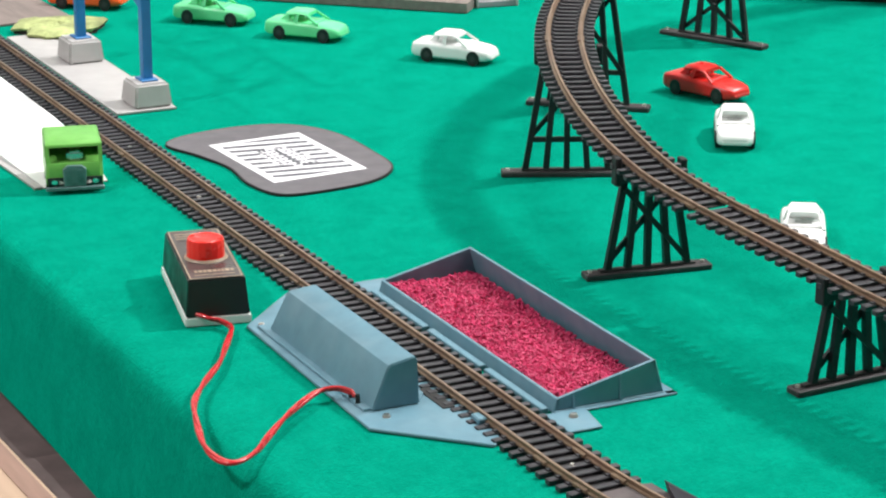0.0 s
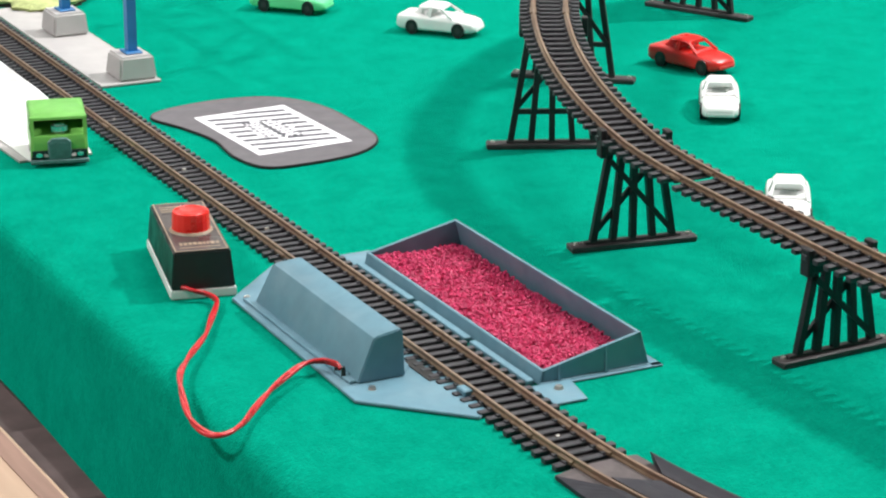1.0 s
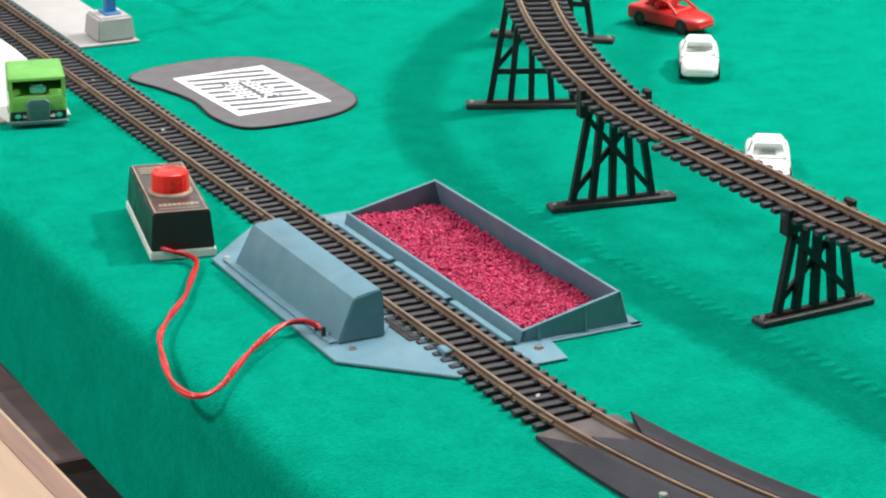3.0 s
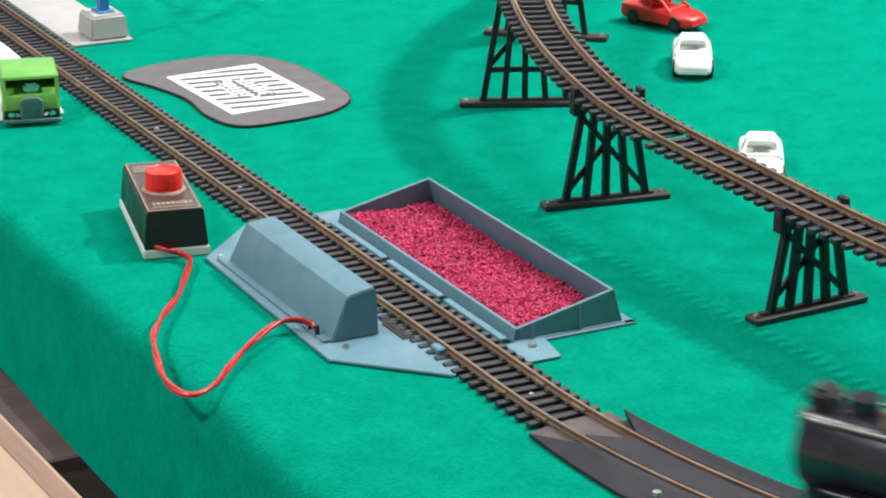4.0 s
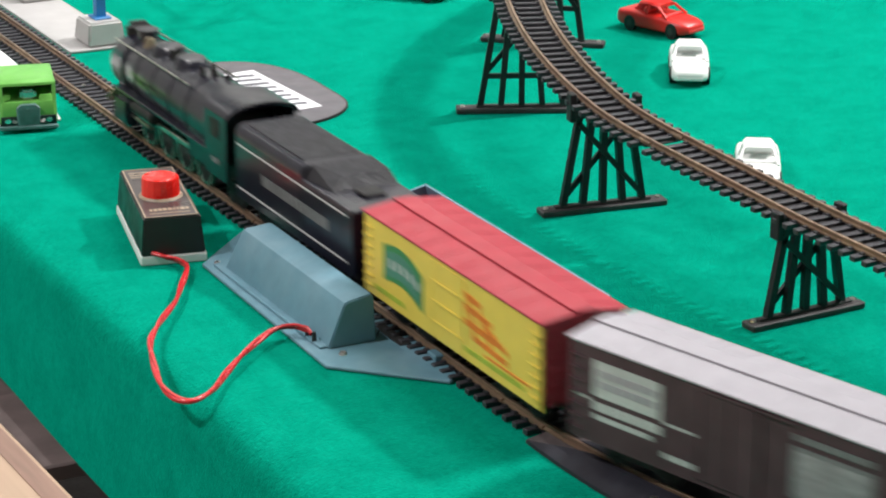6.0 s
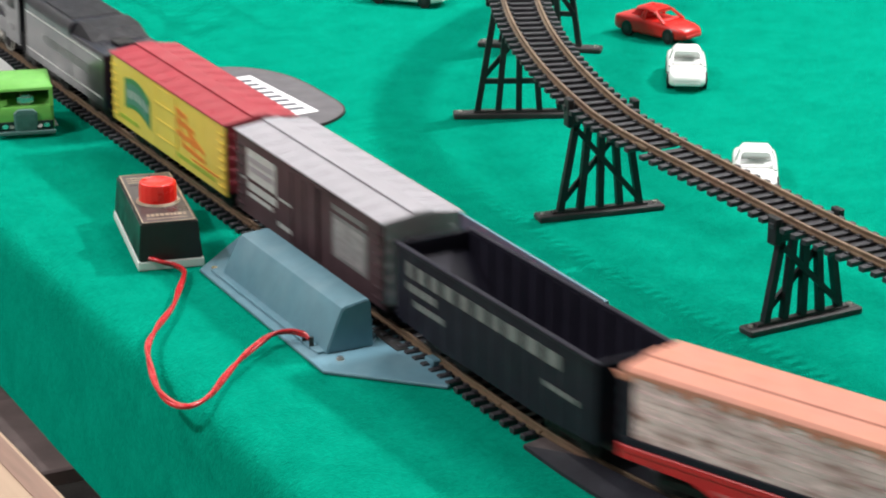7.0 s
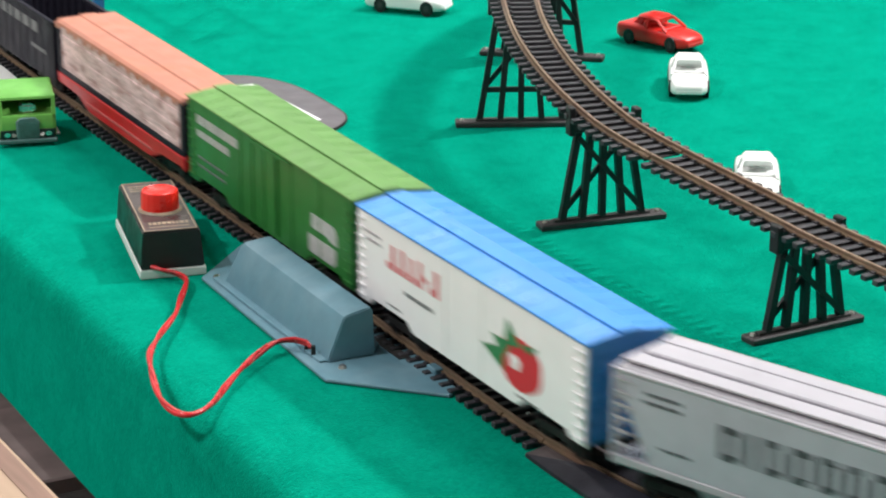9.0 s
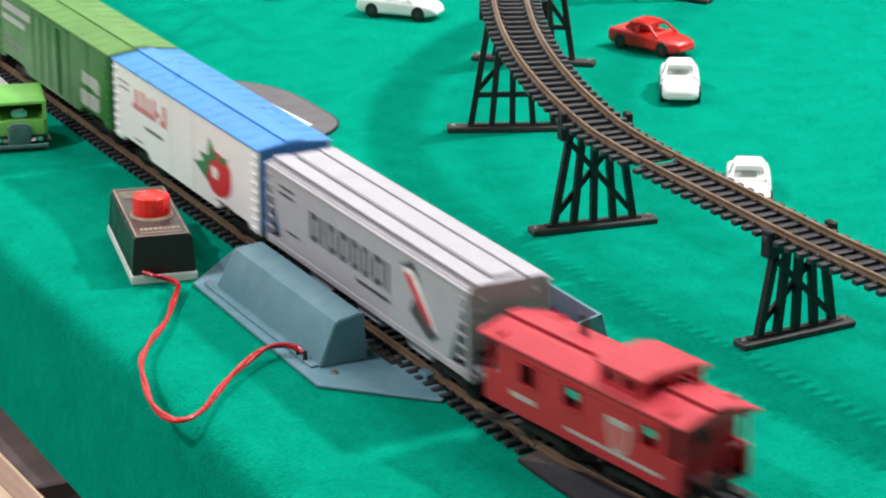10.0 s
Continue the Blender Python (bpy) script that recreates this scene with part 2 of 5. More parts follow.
# ---------------------------------------------------------------- hall round the table
tagged(link("floor", box(-3600, 4600, -3600, 4200, -780, -750), FLOORM), "dark carpeted floor of the hall", "floor", kind="structure")
tagged(link("ceiling", box(-3600, 4600, -3600, 4200, 2300, 2340), CEILM), "plain pale ceiling of the hall", "ceiling", kind="structure")
tagged(link("wall_west", box(-3700, -3600, -3600, 4200, -750, 2300), WALLM), "plain pale hall wall", "wall", kind="structure")
tagged(link("wall_east", box(4600, 4700, -3600, 4200, -750, 2300), WALLM), "plain pale hall wall", "wall", kind="structure")
tagged(link("wall_south", box(-3700, 4700, -3700, -3600, -750, 2300), WALLM), "plain pale hall wall", "wall", kind="structure")
tagged(link("wall_north", box(-3700, 4700, 4200, 4300, -750, 2300), WALLM), "plain pale hall wall", "wall", kind="structure")
for place, sx, sy, watts in LAMPS:
    lamp = thing("ceiling_light", "white panel light under the hall ceiling", "ceiling light", pose(*place), "ceiling lights")
    hx, hy = sx * 500, sy * 500
    part("housing", box(-hx - 20, hx + 20, -hy - 20, hy + 20, 12, 50, 3), WHITE, lamp)
    part("diffuser", box(-hx, hx, -hy, hy, -8, 11, 2), GLOW, lamp)

# ---------------------------------------------------------------- the covered table
EDGE_X = -97.0


def build_table():
    table = thing("layout_table", "long plywood table draped with bright green felt", "table")
    ys = [-1100 + 40 * i for i in range(12)] + [-620 + 14 * i for i in range(106)] + [880 + 60 * i for i in range(17)]
    rng = random.Random(4)
    wave = [(rng.uniform(0, 6.3), rng.uniform(60, 170), rng.uniform(0.15, 0.45)) for _ in range(5)]

    def ripple(y):
        return sum(a * math.sin(y / w + p) for p, w, a in wave)
    prof = [(3100, 0), (1500, 0), (900, 0), (600, 0), (420, 0), (300, 0), (200, 0), (120, 0), (60, 0), (0, 0), (-40, 0), (-70, 0)]
    for k in range(9):
        a = radians(90 - k * 10.5)
        prof.append((EDGE_X + 4 + 13 * math.cos(a) * -1, -13 + 13 * math.sin(a)))
    prof += [(-107.5, -22), (-108.5, -32), (-110, -44), (-112, -56), (-113, -68)]
    rings = []
    for y in ys:
        ring = []
        for i, (x, z) in enumerate(prof):
            k = min(1.0, max(0.0, (-z) / 60.0))
            low = 1.0 if z < -50 else 0.0
            ring.append((x - ripple(y) * k * 1.6, y, z + low * (0.5 * math.sin(y / 31.0) + 0.8 * math.sin(y / 83.0 + 1))))
        rings.append(ring)
    bm = loft(rings, closed=False, caps=False)
    bmesh.ops.solidify(bm, geom=bm.faces[:], thickness=-1.4)
    rise = max(vert.co.z for vert in bm.verts)
    bmesh.ops.translate(bm, vec=(0, 0, -rise), verts=bm.verts)
    cover = part("felt_cover", bm, FELT, table, "bright green felt cover hanging over the table edge", smooth=True)
    part("board", box(-92, 3090, -1090, 1830, -22, -2.2), PLY, table)
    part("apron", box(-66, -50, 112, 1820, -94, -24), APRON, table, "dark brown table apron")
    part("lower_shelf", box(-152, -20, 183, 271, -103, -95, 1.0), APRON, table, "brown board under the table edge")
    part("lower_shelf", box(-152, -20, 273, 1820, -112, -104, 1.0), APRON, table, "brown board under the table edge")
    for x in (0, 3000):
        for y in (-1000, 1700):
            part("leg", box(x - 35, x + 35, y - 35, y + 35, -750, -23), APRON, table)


build_table()


def build_bench():
    bench = thing("wooden_bench", "pale plywood bench top beside the green table", "bench", at(-160.9, 60, -22, 1.4))
    part("bench_top", box(-420, 0, -700, 520, -16, 0, 1.5), PLY, bench)
    part("edge_strip", box(-11, -2.5, -699, 519, 0.0, 0.4, 0.15), PLYEDGE, bench, "worn brown strip along the edge")
    for x in (-400, -40):
        for y in (-680, 480):
            part("leg", box(x, x + 35, y, y + 35, -728, -16), PLYEDGE, bench)


build_bench()

# ---------------------------------------------------------------- track
PITCH = 7.0
R_CURVE = 457.0
Y_BEND = -43.0
BEND = radians(80)


def main_path(s):
    """Place and heading (radians from +Y towards -X) of the main track at s millimetres along it."""
    if s >= Y_BEND:
        return 0.0, s, 0.0
    a = (Y_BEND - s) / R_CURVE
    if a <= BEND:
        return R_CURVE * (1 - math.cos(a)), Y_BEND - R_CURVE * math.sin(a), a
    d = (a - BEND) * R_CURVE
    return R_CURVE * (1 - math.cos(BEND)) + d * math.sin(BEND), Y_BEND - R_CURVE * math.sin(BEND) - d * math.cos(BEND), BEND


HIGH_C = (592.5, 86.0)
HIGH_Z = [(-400, 45.5), (-124, 47.0), (31, 53.0), (193, 69.0), (332, 76.0), (515, 86.0), (900, 106.0)]
LEAN = -0.049


def high_path(s):
    """The same for the raised track, with the height of its rail tops."""
    z = float(np.interp(s, [a for a, _ in HIGH_Z], [b for _, b in HIGH_Z]))
    a = max(s / R_CURVE, LEAN)
    d = s - a * R_CURVE
    return (HIGH_C[0] - R_CURVE * math.cos(a) + d * math.sin(a), HIGH_C[1] + R_CURVE * math.sin(a) + d * math.cos(a), z, -a)


def tie_mesh():
    bm = box(-15.2, 15.2, -1.55, 1.55, 0.2, 2.4, 0.25)
    for x in (-8.25, 8.25):
        for dx in (-2.1, 2.1):
            box(x + dx - 0.9, x + dx + 0.9, -1.0, 1.0, 2.4, 2.95, bm=bm)
    ob = link("tie_pattern", bm, TIE)
    me = ob.data
    bpy.data.objects.remove(ob)
    return me


TIE_MESH = tie_mesh()


def rail_ring(x, y, z, head, off):
    c, sn = math.cos(head), math.sin(head)
    prof = [(-1.35, -2.6), (1.35, -2.6), (1.35, -2.1), (0.35, -1.8), (0.35, -0.9), (0.62, -0.7), (0.62, -0.1), (0.5, 0.0), (-0.5, 0.0), (-0.62, -0.1), (-0.62, -0.7), (-0.35, -0.9), (-0.35, -1.8), (-1.35, -2.1)]
    return [(x + (off + u) * c, y + (off + u) * sn, z + w) for u, w in prof]


def rails(track, at_s, s0, s1):
    for off in (-8.25, 8.25):
        n = max(2, int(abs(s1 - s0) / 12))
        rings = []
        for i in range(n + 1):
            x, y, z, h = at_s(s0 + (s1 - s0) * i / n)
            rings.append(rail_ring(x, y, z, h, off))
        part("rail", loft(rings), RAIL, track, smooth=True)
    # rail joiners at the near end of the section
    for off in (-8.25, 8.25):
        a, b = s0 + 0.3, s0 + 9
        rings = []
        for s in (a, b):
            x, y, z, h = at_s(s)
            c, sn = math.cos(h), math.sin(h)
            rings.append([(x + (off + u) * c, y + (off + u) * sn, z + w) for u, w in ((-1.7, -2.65), (1.7, -2.65), (1.7, -1.6), (0.7, -1.2), (-0.7, -1.2), (-1.7, -1.6))])
        part("rail_joiner", loft(rings), RAIL, track)


def ties(track, at_s, s0, s1, holes=()):
    n = int(round((s1 - s0) / PITCH))
    step = (s1 - s0) / n
    for i in range(n):
        x, y, z, h = at_s(s0 + (i + 0.5) * step)
        ob = new("tie", TIE_MESH)
        ob.parent = track
        ob.matrix_basis = Matrix.Translation((x * MM, y * MM, (z - 5.0) * MM)) @ Matrix.Rotation(h, 4, "Z")
    m = max(2, int((s1 - s0) / 20))
    rings = []
    for i in range(m + 1):
        x, y, z, h = at_s(s0 + (s1 - s0) * i / m)
        c, sn = math.cos(h), math.sin(h)
        rings.append([(x + u * c, y + u * sn, z - 5 + w) for u, w in ((-8.6, 0.3), (8.6, 0.3), (8.6, 0.8), (-8.6, 0.8))])
    part("track_bed", loft(rings), BED, track, "web between the ties, blackened by painted shade")
    # side webs that hold the ties together
    for off in (-8.25, 8.25):
        rings = []
        m = max(2, int((s1 - s0) / 25))
        for i in range(m + 1):
            x, y, z, h = at_s(s0 + (s1 - s0) * i / m)
            c, sn = math.cos(h), math.sin(h)
            rings.append([(x + (off + u) * c, y + (off + u) * sn, z - 5 + w) for u, w in ((-0.9, 0.4), (0.9, 0.4), (0.9, 1.5), (-0.9, 1.5))])
        part("tie_web", loft(rings), TIE, track)
    for s in holes:
        x, y, z, h = at_s(s)
        part("nail", rod((x, y, z - 3.0), (x, y, z - 2.2), 1.25, 10, 0.9), STEEL, track, "bright nail head")


def low(s):
    x, y, h = main_path(s)
    return x, y, 5.0, h


def build_track():
    for k in range(7):
        s0 = Y_BEND - 4 + 228.6 * k
        t = thing("track_section", "straight brass-railed model track on dark ties, lying on the felt", "model track", group="main track")
        rails(t, low, s0, s0 + 228.6)
        holes = {1: (222.9, 326.9), 2: (427.3,)}.get(k, ())
        ties(t, low, s0, s0 + 228.6, [h for h in holes if s0 < h < s0 + 228.6])
    t = thing("track_section", "short straight piece of brass-railed model track", "model track", group="main track")
    rails(t, low, Y_BEND - 32, Y_BEND - 4)
    ties(t, low, Y_BEND - 32, Y_BEND - 4, (-49.7,))
    # rest of the loop past the rerailer
    s = Y_BEND - 32 - 228.6
    while s > -2900:
        t = thing("track_section", "curved brass-railed model track on dark ties", "model track", group="main track")
        rails(t, low, s - 228.6, s)
        ties(t, low, s - 228.6, s)
        s -= 228.6


def build_rerailer():
    s0, s1 = Y_BEND - 32 - 228.6, Y_BEND - 32
    t = thing("rerailer_track", "curved dark plastic rerailer track with brass rails", "model track", group="main track")
    rails(t, low, s0, s1)
    N = 40

    def strip(profile, a, b, n=N):
        """Profile points: across, height and, if given, shift along the track."""
        rings = []
        for i in range(n + 1):
            f = i / n
            ring = []
            for q in profile(f):
                x, y, z, h = low(a + (b - a) * f + (q[2] if len(q) > 2 else 0.0))
                ring.append((x + q[0] * math.cos(h), y + q[0] * math.sin(h), max(0.2, q[1])))
            rings.append(ring)
        return loft(rings)

    def near(f):
        return max(0.0, 1 - (1 - f) / 0.16)

    def pinch(f):
        return min(1.0, f / 0.10)

    def wide(f):
        return min(1.0, f / 0.10, (1 - f) / 0.26)
    part("side_ramp", strip(lambda f: [(-10.0, 0.3, -27 * near(f)), (-10.0, 4.5, -27 * near(f)), (-12.5, 4.3, -20 * near(f)), (-18.6 - 5.6 * wide(f), 1.6), (-18.8 - 5.6 * wide(f), 0.3)], s0 + 1, s1 - 3), RERAIL, t, "sloping dark outer ramp")
    part("side_ramp", strip(lambda f: [(10.2, 0.3, -16 * near(f)), (10.2, 4.5, -16 * near(f)), (12.0, 5.0, -14 * near(f)), (15.4, 6.4, -3 * near(f)), (16.4, 6.2), (18.0 + 7 * wide(f), 1.0), (18.0 + 7 * wide(f), 0.3)], s0 + 1, s1 - 11), RERAIL, t, "sloping dark outer ramp")
    part("centre_deck", strip(lambda f: [(-6.3 * pinch(f), 0.4, 7 * near(f)), (-6.3 * pinch(f), 4.4, 7 * near(f)), (0, 4.7), (6.3 * pinch(f), 4.4, -5 * near(f)), (6.3 * pinch(f), 0.4, -5 * near(f))], s0 + 8, s1 - 26), RERAIL, t, "dark deck between the rails")
    part("front_lip", strip(lambda f: [(-18.4, 0.25), (-18.2, 1.3), (-10.2, 2.3), (-6.0, 2.5), (6.0, 2.5), (10.2, 2.5), (17.2, 1.4), (17.4, 0.25)], s1 - 40, s1 - 2, 8), RELIP, t, "worn brown lip before the ramps")
    part("base", strip(lambda f: [(-16, 0.2), (-16, 1.0), (16, 1.0), (16, 0.2)], s0, s1 - 41), BED, t)
    for s in (s1 - 68, s0 + 50):
        x, y, z, h = low(s)
        part("screw", rod((x - 17 * math.cos(h), y - 17 * math.sin(h), 1.5), (x - 17 * math.cos(h), y - 17 * math.sin(h), 4.2), 1.9, 12, 1.5), STEEL, t, "bright screw head")


def high(s):
    return high_path(s)


def build_high_track():
    s = -242.0
    for k in range(5):
        a, b = s + 228.6 * k, s + 228.6 * (k + 1)
        t = thing("track_section", "brass-railed model track raised on black trestle piers", "model track", group="raised track")
        rails(t, high, a, b)
        ties(t, high, a + 4.5 * (k == 1), b)


# place along the track, rail height, turn, reach of the track clips above the cap, shift across
PIERS = [(-107, 47.5, 2.8, 5.0, 2.2), (48, 54.2, -9.0, 6.6, 2.5), (208, 69.6, -25.0, 3.4, 1.8), (345, 76.8, -40.0, 3.0, 0.0), (527, 86.4, -63.5, 3.0, 0.0)]


def build_pier(s, z, rz, clip, shift):
    x, y, _, _ = high_path(s)
    x += shift
    top = z - 5.0
    hb = 30.2 + max(0.0, z - 56) * 0.22 - (2.2 if z < 50 else 0.0)
    p = thing("trestle_pier", "black plastic trestle pier under the raised track", "trestle pier", at(x, y, 0, rz), "trestle piers")
    part("base_beam", box(-hb, hb, -4.2, 4.2, 0.1, 2.9, 0.5), PIERBASE, p, "worn dark foot of the pier")
    part("base_ridge", box(-23, 23, -1.6, 1.6, 2.9, 4.0, 0.2), PIERBASE, p)
    for sx in (-1, 1):
        part("nail", rod((sx * (hb - 3.2), 0.6, 2.9), (sx * (hb - 3.2), 0.6, 3.6), 1.3, 10, 1.0), STEEL, p, "bright nail head")
    wt = 12.0
    wb = 18.5 + 0.12 * (z - 48)
    for f in (-1, -0.5, 0, 0.5, 1):
        part("leg", beam((f * wb, 0, 2.9), (f * wt, 0, top - 5), 3.0, 3.0, up=(0, 1, 0)), PIER, p)

    def xat(f, zz):
        k = (zz - 2.9) / (top - 7.9)
        return f * (wb + (wt - wb) * k)
    lo, hi = 5.5, top - 7.5
    if z > 80:
        hi = lo + 32
    elif z > 58:
        mid = lo + (hi - lo) * 0.26
        part("girt", beam((xat(-1, mid), 0.4, mid), (xat(1, mid), 0.4, mid), 2.0, 2.6, up=(0, 0, 1)), PIER, p)
        lo = mid + 1
    for a in (-1, 1):
        part("brace", beam((xat(-a, lo), 1.9 * a, lo), (xat(a, hi), 1.9 * a, hi), 1.5, 2.4, up=(0, 0, 1)), PIER, p)
    part("cap_beam", box(-14.6, 14.6, -3.0, 3.0, top - 5, top - 0.3, 0.4), PIER, p)
    for sx in (-1, 1):
        part("track_clip", box(sx * 15.6 - 1.5, sx * 15.6 + 1.5, -2.8, 2.8, top - 6.4, top + (clip if sx < 0 else min(clip, 3.6)), 0.4), PIER, p)


build_track()
build_rerailer()
build_high_track()
for row in PIERS:
    build_pier(*row)

# ---------------------------------------------------------------- unloading bin


def build_bin():
    t = thing("unloading_bin", "grey-blue plastic trackside bin full of crimson pellets", "bin", at(20, 0, 0.1))
    L = 163.0
    part("floor_plate", prism([(0.5, 0.5), (50, 0.5), (50, L - 0.5), (0.5, L - 0.5)], 0.2, 1.4, bev=0.3), TEAL, t)
    part("front_wall", prism([(0.2, 0.2), (1.8, 0.2), (3.0, 6.2), (1.6, 6.2)], 1.5, L - 1.5, "y", 0.25), TEAL, t)
    part("back_wall", prism([(48.4, 0.2), (50.0, 0.2), (45.6, 15.2), (44.1, 15.2)], 1.5, L - 1.5, "y", 0.25), TEAL, t)
    for y0, y1 in ((1.5, 3.0), (L - 3.0, L - 1.5)):
        bm = prism([(1.0, 0.2), (50.0, 0.2), (46.6, 5.5), (45.5, 15.3), (1.9, 6.2)], y0, y1, "y", 0.25)
        part("end_wall", bm, TEAL, t)
    for y in (0.3, L - 0.3):
        bm = box(0.2, 54.5, y - 1.6, y + 1.6, 0.1, 0.9, 0.2)
        part("foot_flange", bm, TEAL, t)
        for x in (9.0, 30.0):
            k = 6.2 + (x - 2) * 0.2
            s = -1 if y < 10 else 1
            yy = 1.6 if y < 10 else L - 1.6
            part("rib", prism([(yy, 0.8), (yy + s * 1.2, 0.8), (yy + s * 0.3, k), (yy, k)], x - 0.5, x + 0.5, "x"), TEAL, t)
    part("foot_flange", box(50.0, 54.5, -1, L + 1, 0.1, 0.9, 0.2), TEAL, t)
    for a, b in ((3, 52), (56, 104), (108, 160)):
        part("track_strip", box(-4.3, -0.9, a, b, 0.4, 2.6, 0.3), TEAL, t)
    for y0, y1 in ((-19.5, 0.5), (L - 0.5, L + 14)):
        s = 1 if y1 > 100 else -1
        tip = y1 if s > 0 else y0
        inn = y0 if s > 0 else y1
        part("mounting_tab", prism([(-4.5, inn), (13.5, inn), (10, tip), (-4.5, tip)], 0.2, 1.2, bev=0.2), TEAL, t, "thin mounting tab")
        if s < 0:
            part("screw", rod((4.8, -6.2, 1.2), (4.8, -6.2, 2.4), 2.0, 12, 1.5), STEEL, t, "bright screw head")
    heap = tagged(link("pellet_heap", pellet_mesh(), PELLET), "heap of small crimson plastic pellets in the bin", "pellets", kind="stuff")
    heap.matrix_world = at(20, 0, 0.1)
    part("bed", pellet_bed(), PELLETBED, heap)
    pattern = part("pellet", rod((0, 0, -1.0), (0, 0, 1.0), 0.62, 6), PELLET, heap)
    rng = random.Random(17)
    for k in range(280):
        ob = pattern if k == 0 else new("pellet", pattern.data)
        ob.parent = heap
        x, y = rng.uniform(4.5, 44), rng.uniform(5, 60)
        ob.matrix_basis = Matrix.Translation(Vector((x, y, heap_z(x, y) + rng.uniform(0.2, 0.75))) * MM) @ Euler((rng.uniform(0.9, 2.2), rng.uniform(-0.4, 0.4), rng.uniform(0, 6))).to_matrix().to_4x4()


def heap_z(x, y):
    return 4.3 + 0.45 * math.sin(x / 9.0 + 1) + 0.5 * math.sin(y / 17.0) + 0.3 * math.sin((x + y) / 6.0)


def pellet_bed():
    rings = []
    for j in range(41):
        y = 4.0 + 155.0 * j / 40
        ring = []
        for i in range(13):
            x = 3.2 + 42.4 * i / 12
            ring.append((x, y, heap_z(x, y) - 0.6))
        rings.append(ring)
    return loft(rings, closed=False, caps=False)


def pellet_mesh():
    rng = random.Random(11)
    verts, faces = [], []
    base = [(math.cos(k * math.pi / 2.5), math.sin(k * math.pi / 2.5)) for k in range(5)]
    for k in range(5200):
        x, y = rng.uniform(3.6, 45.3), rng.uniform(4.2, 158.8)
        z = heap_z(x, y) + rng.uniform(-0.75, 0.35)
        r, h = rng.uniform(0.5, 0.72), rng.uniform(0.7, 1.25)
        m = Euler((rng.uniform(0, 3), rng.uniform(-0.7, 0.7), rng.uniform(0, 6))).to_matrix()
        o = len(verts)
        for e in (-1, 1):
            for a, b in base:
                w = m @ Vector((a * r, b * r, e * h))
                verts.append(((x + w.x), (y + w.y), (z + w.z)))
        faces += [tuple(o + i for i in range(4, -1, -1)), tuple(o + 5 + i for i in range(5))]
        faces += [(o + i, o + (i + 1) % 5, o + 5 + (i + 1) % 5, o + 5 + i) for i in range(5)]
    me = bpy.data.meshes.new("tmp_pellets")
    me.from_pydata(verts, [], faces)
    bm = bmesh.new()
    bm.from_mesh(me)
    bpy.data.meshes.remove(me)
    return bm


build_bin()

# ---------------------------------------------------------------- unloader


def build_unloader():
    t = thing("track_unloader", "grey-blue plastic track unloader with a faceted housing, beside the rails", "unloader", at(0, 0, 0.1))
    part("base_plate", prism([(-49, 145), (-51.0, 17), (-16.0, -18.5), (-10.5, -15), (-8.5, 4), (-8.5, 168), (-17, 177)], 0.2, 1.5, bev=0.3), TEAL, t)
    part("base_step", prism([(-46, 140), (-46, 33), (-22, 33), (-17, 40), (-17, 150), (-22, 150)], 1.5, 2.5, bev=0.3), TEAL, t)
    near = [(-43.0, 31.5, 1.5), (-42.4, 31.6, 3.4), (-36.2, 31.4, 18.6), (-35.2, 31.4, 19.6), (-25.0, 31.0, 21.6), (-23.6, 31.2, 20.4), (-22.7, 31.5, 1.5)]
    far = [(-43.0, 134.5, 1.5), (-42.4, 134.2, 3.4), (-36.2, 131.0, 18.6), (-35.2, 130.6, 19.6), (-25.0, 127.5, 21.6), (-23.6, 128.0, 20.4), (-22.7, 134.5, 1.5)]
    bm = loft([near, far])
    bevelled(bm, bm.edges[:], 0.5, 2)
    part("housing", bm, TEAL, t, "faceted grey-blue housing", smooth=True)
    for x, y in ((-40.2, 24.5), (-43.5, 141.5)):
        part("screw", rod((x, y, 1.4), (x, y, 2.6), 1.7, 12, 1.3), STEEL, t, "bright screw head")
    part("slot", box(-17, -12, 22, 45, 1.5, 1.9), LOCODARK, t, "dark slot in the base")
    part("latch", box(-12.5, -8.5, 1, 8, 1.5, 4.0, 0.5), TEAL, t)
    for y in (40.5, 47.0):
        part("terminal", rod((-45.0, y, 1.5), (-45.0, y, 6.0), 1.1, 8, 0.8), LOCODARK, t, "dark wire terminal")


build_unloader()

# ---------------------------------------------------------------- push button box and its wires


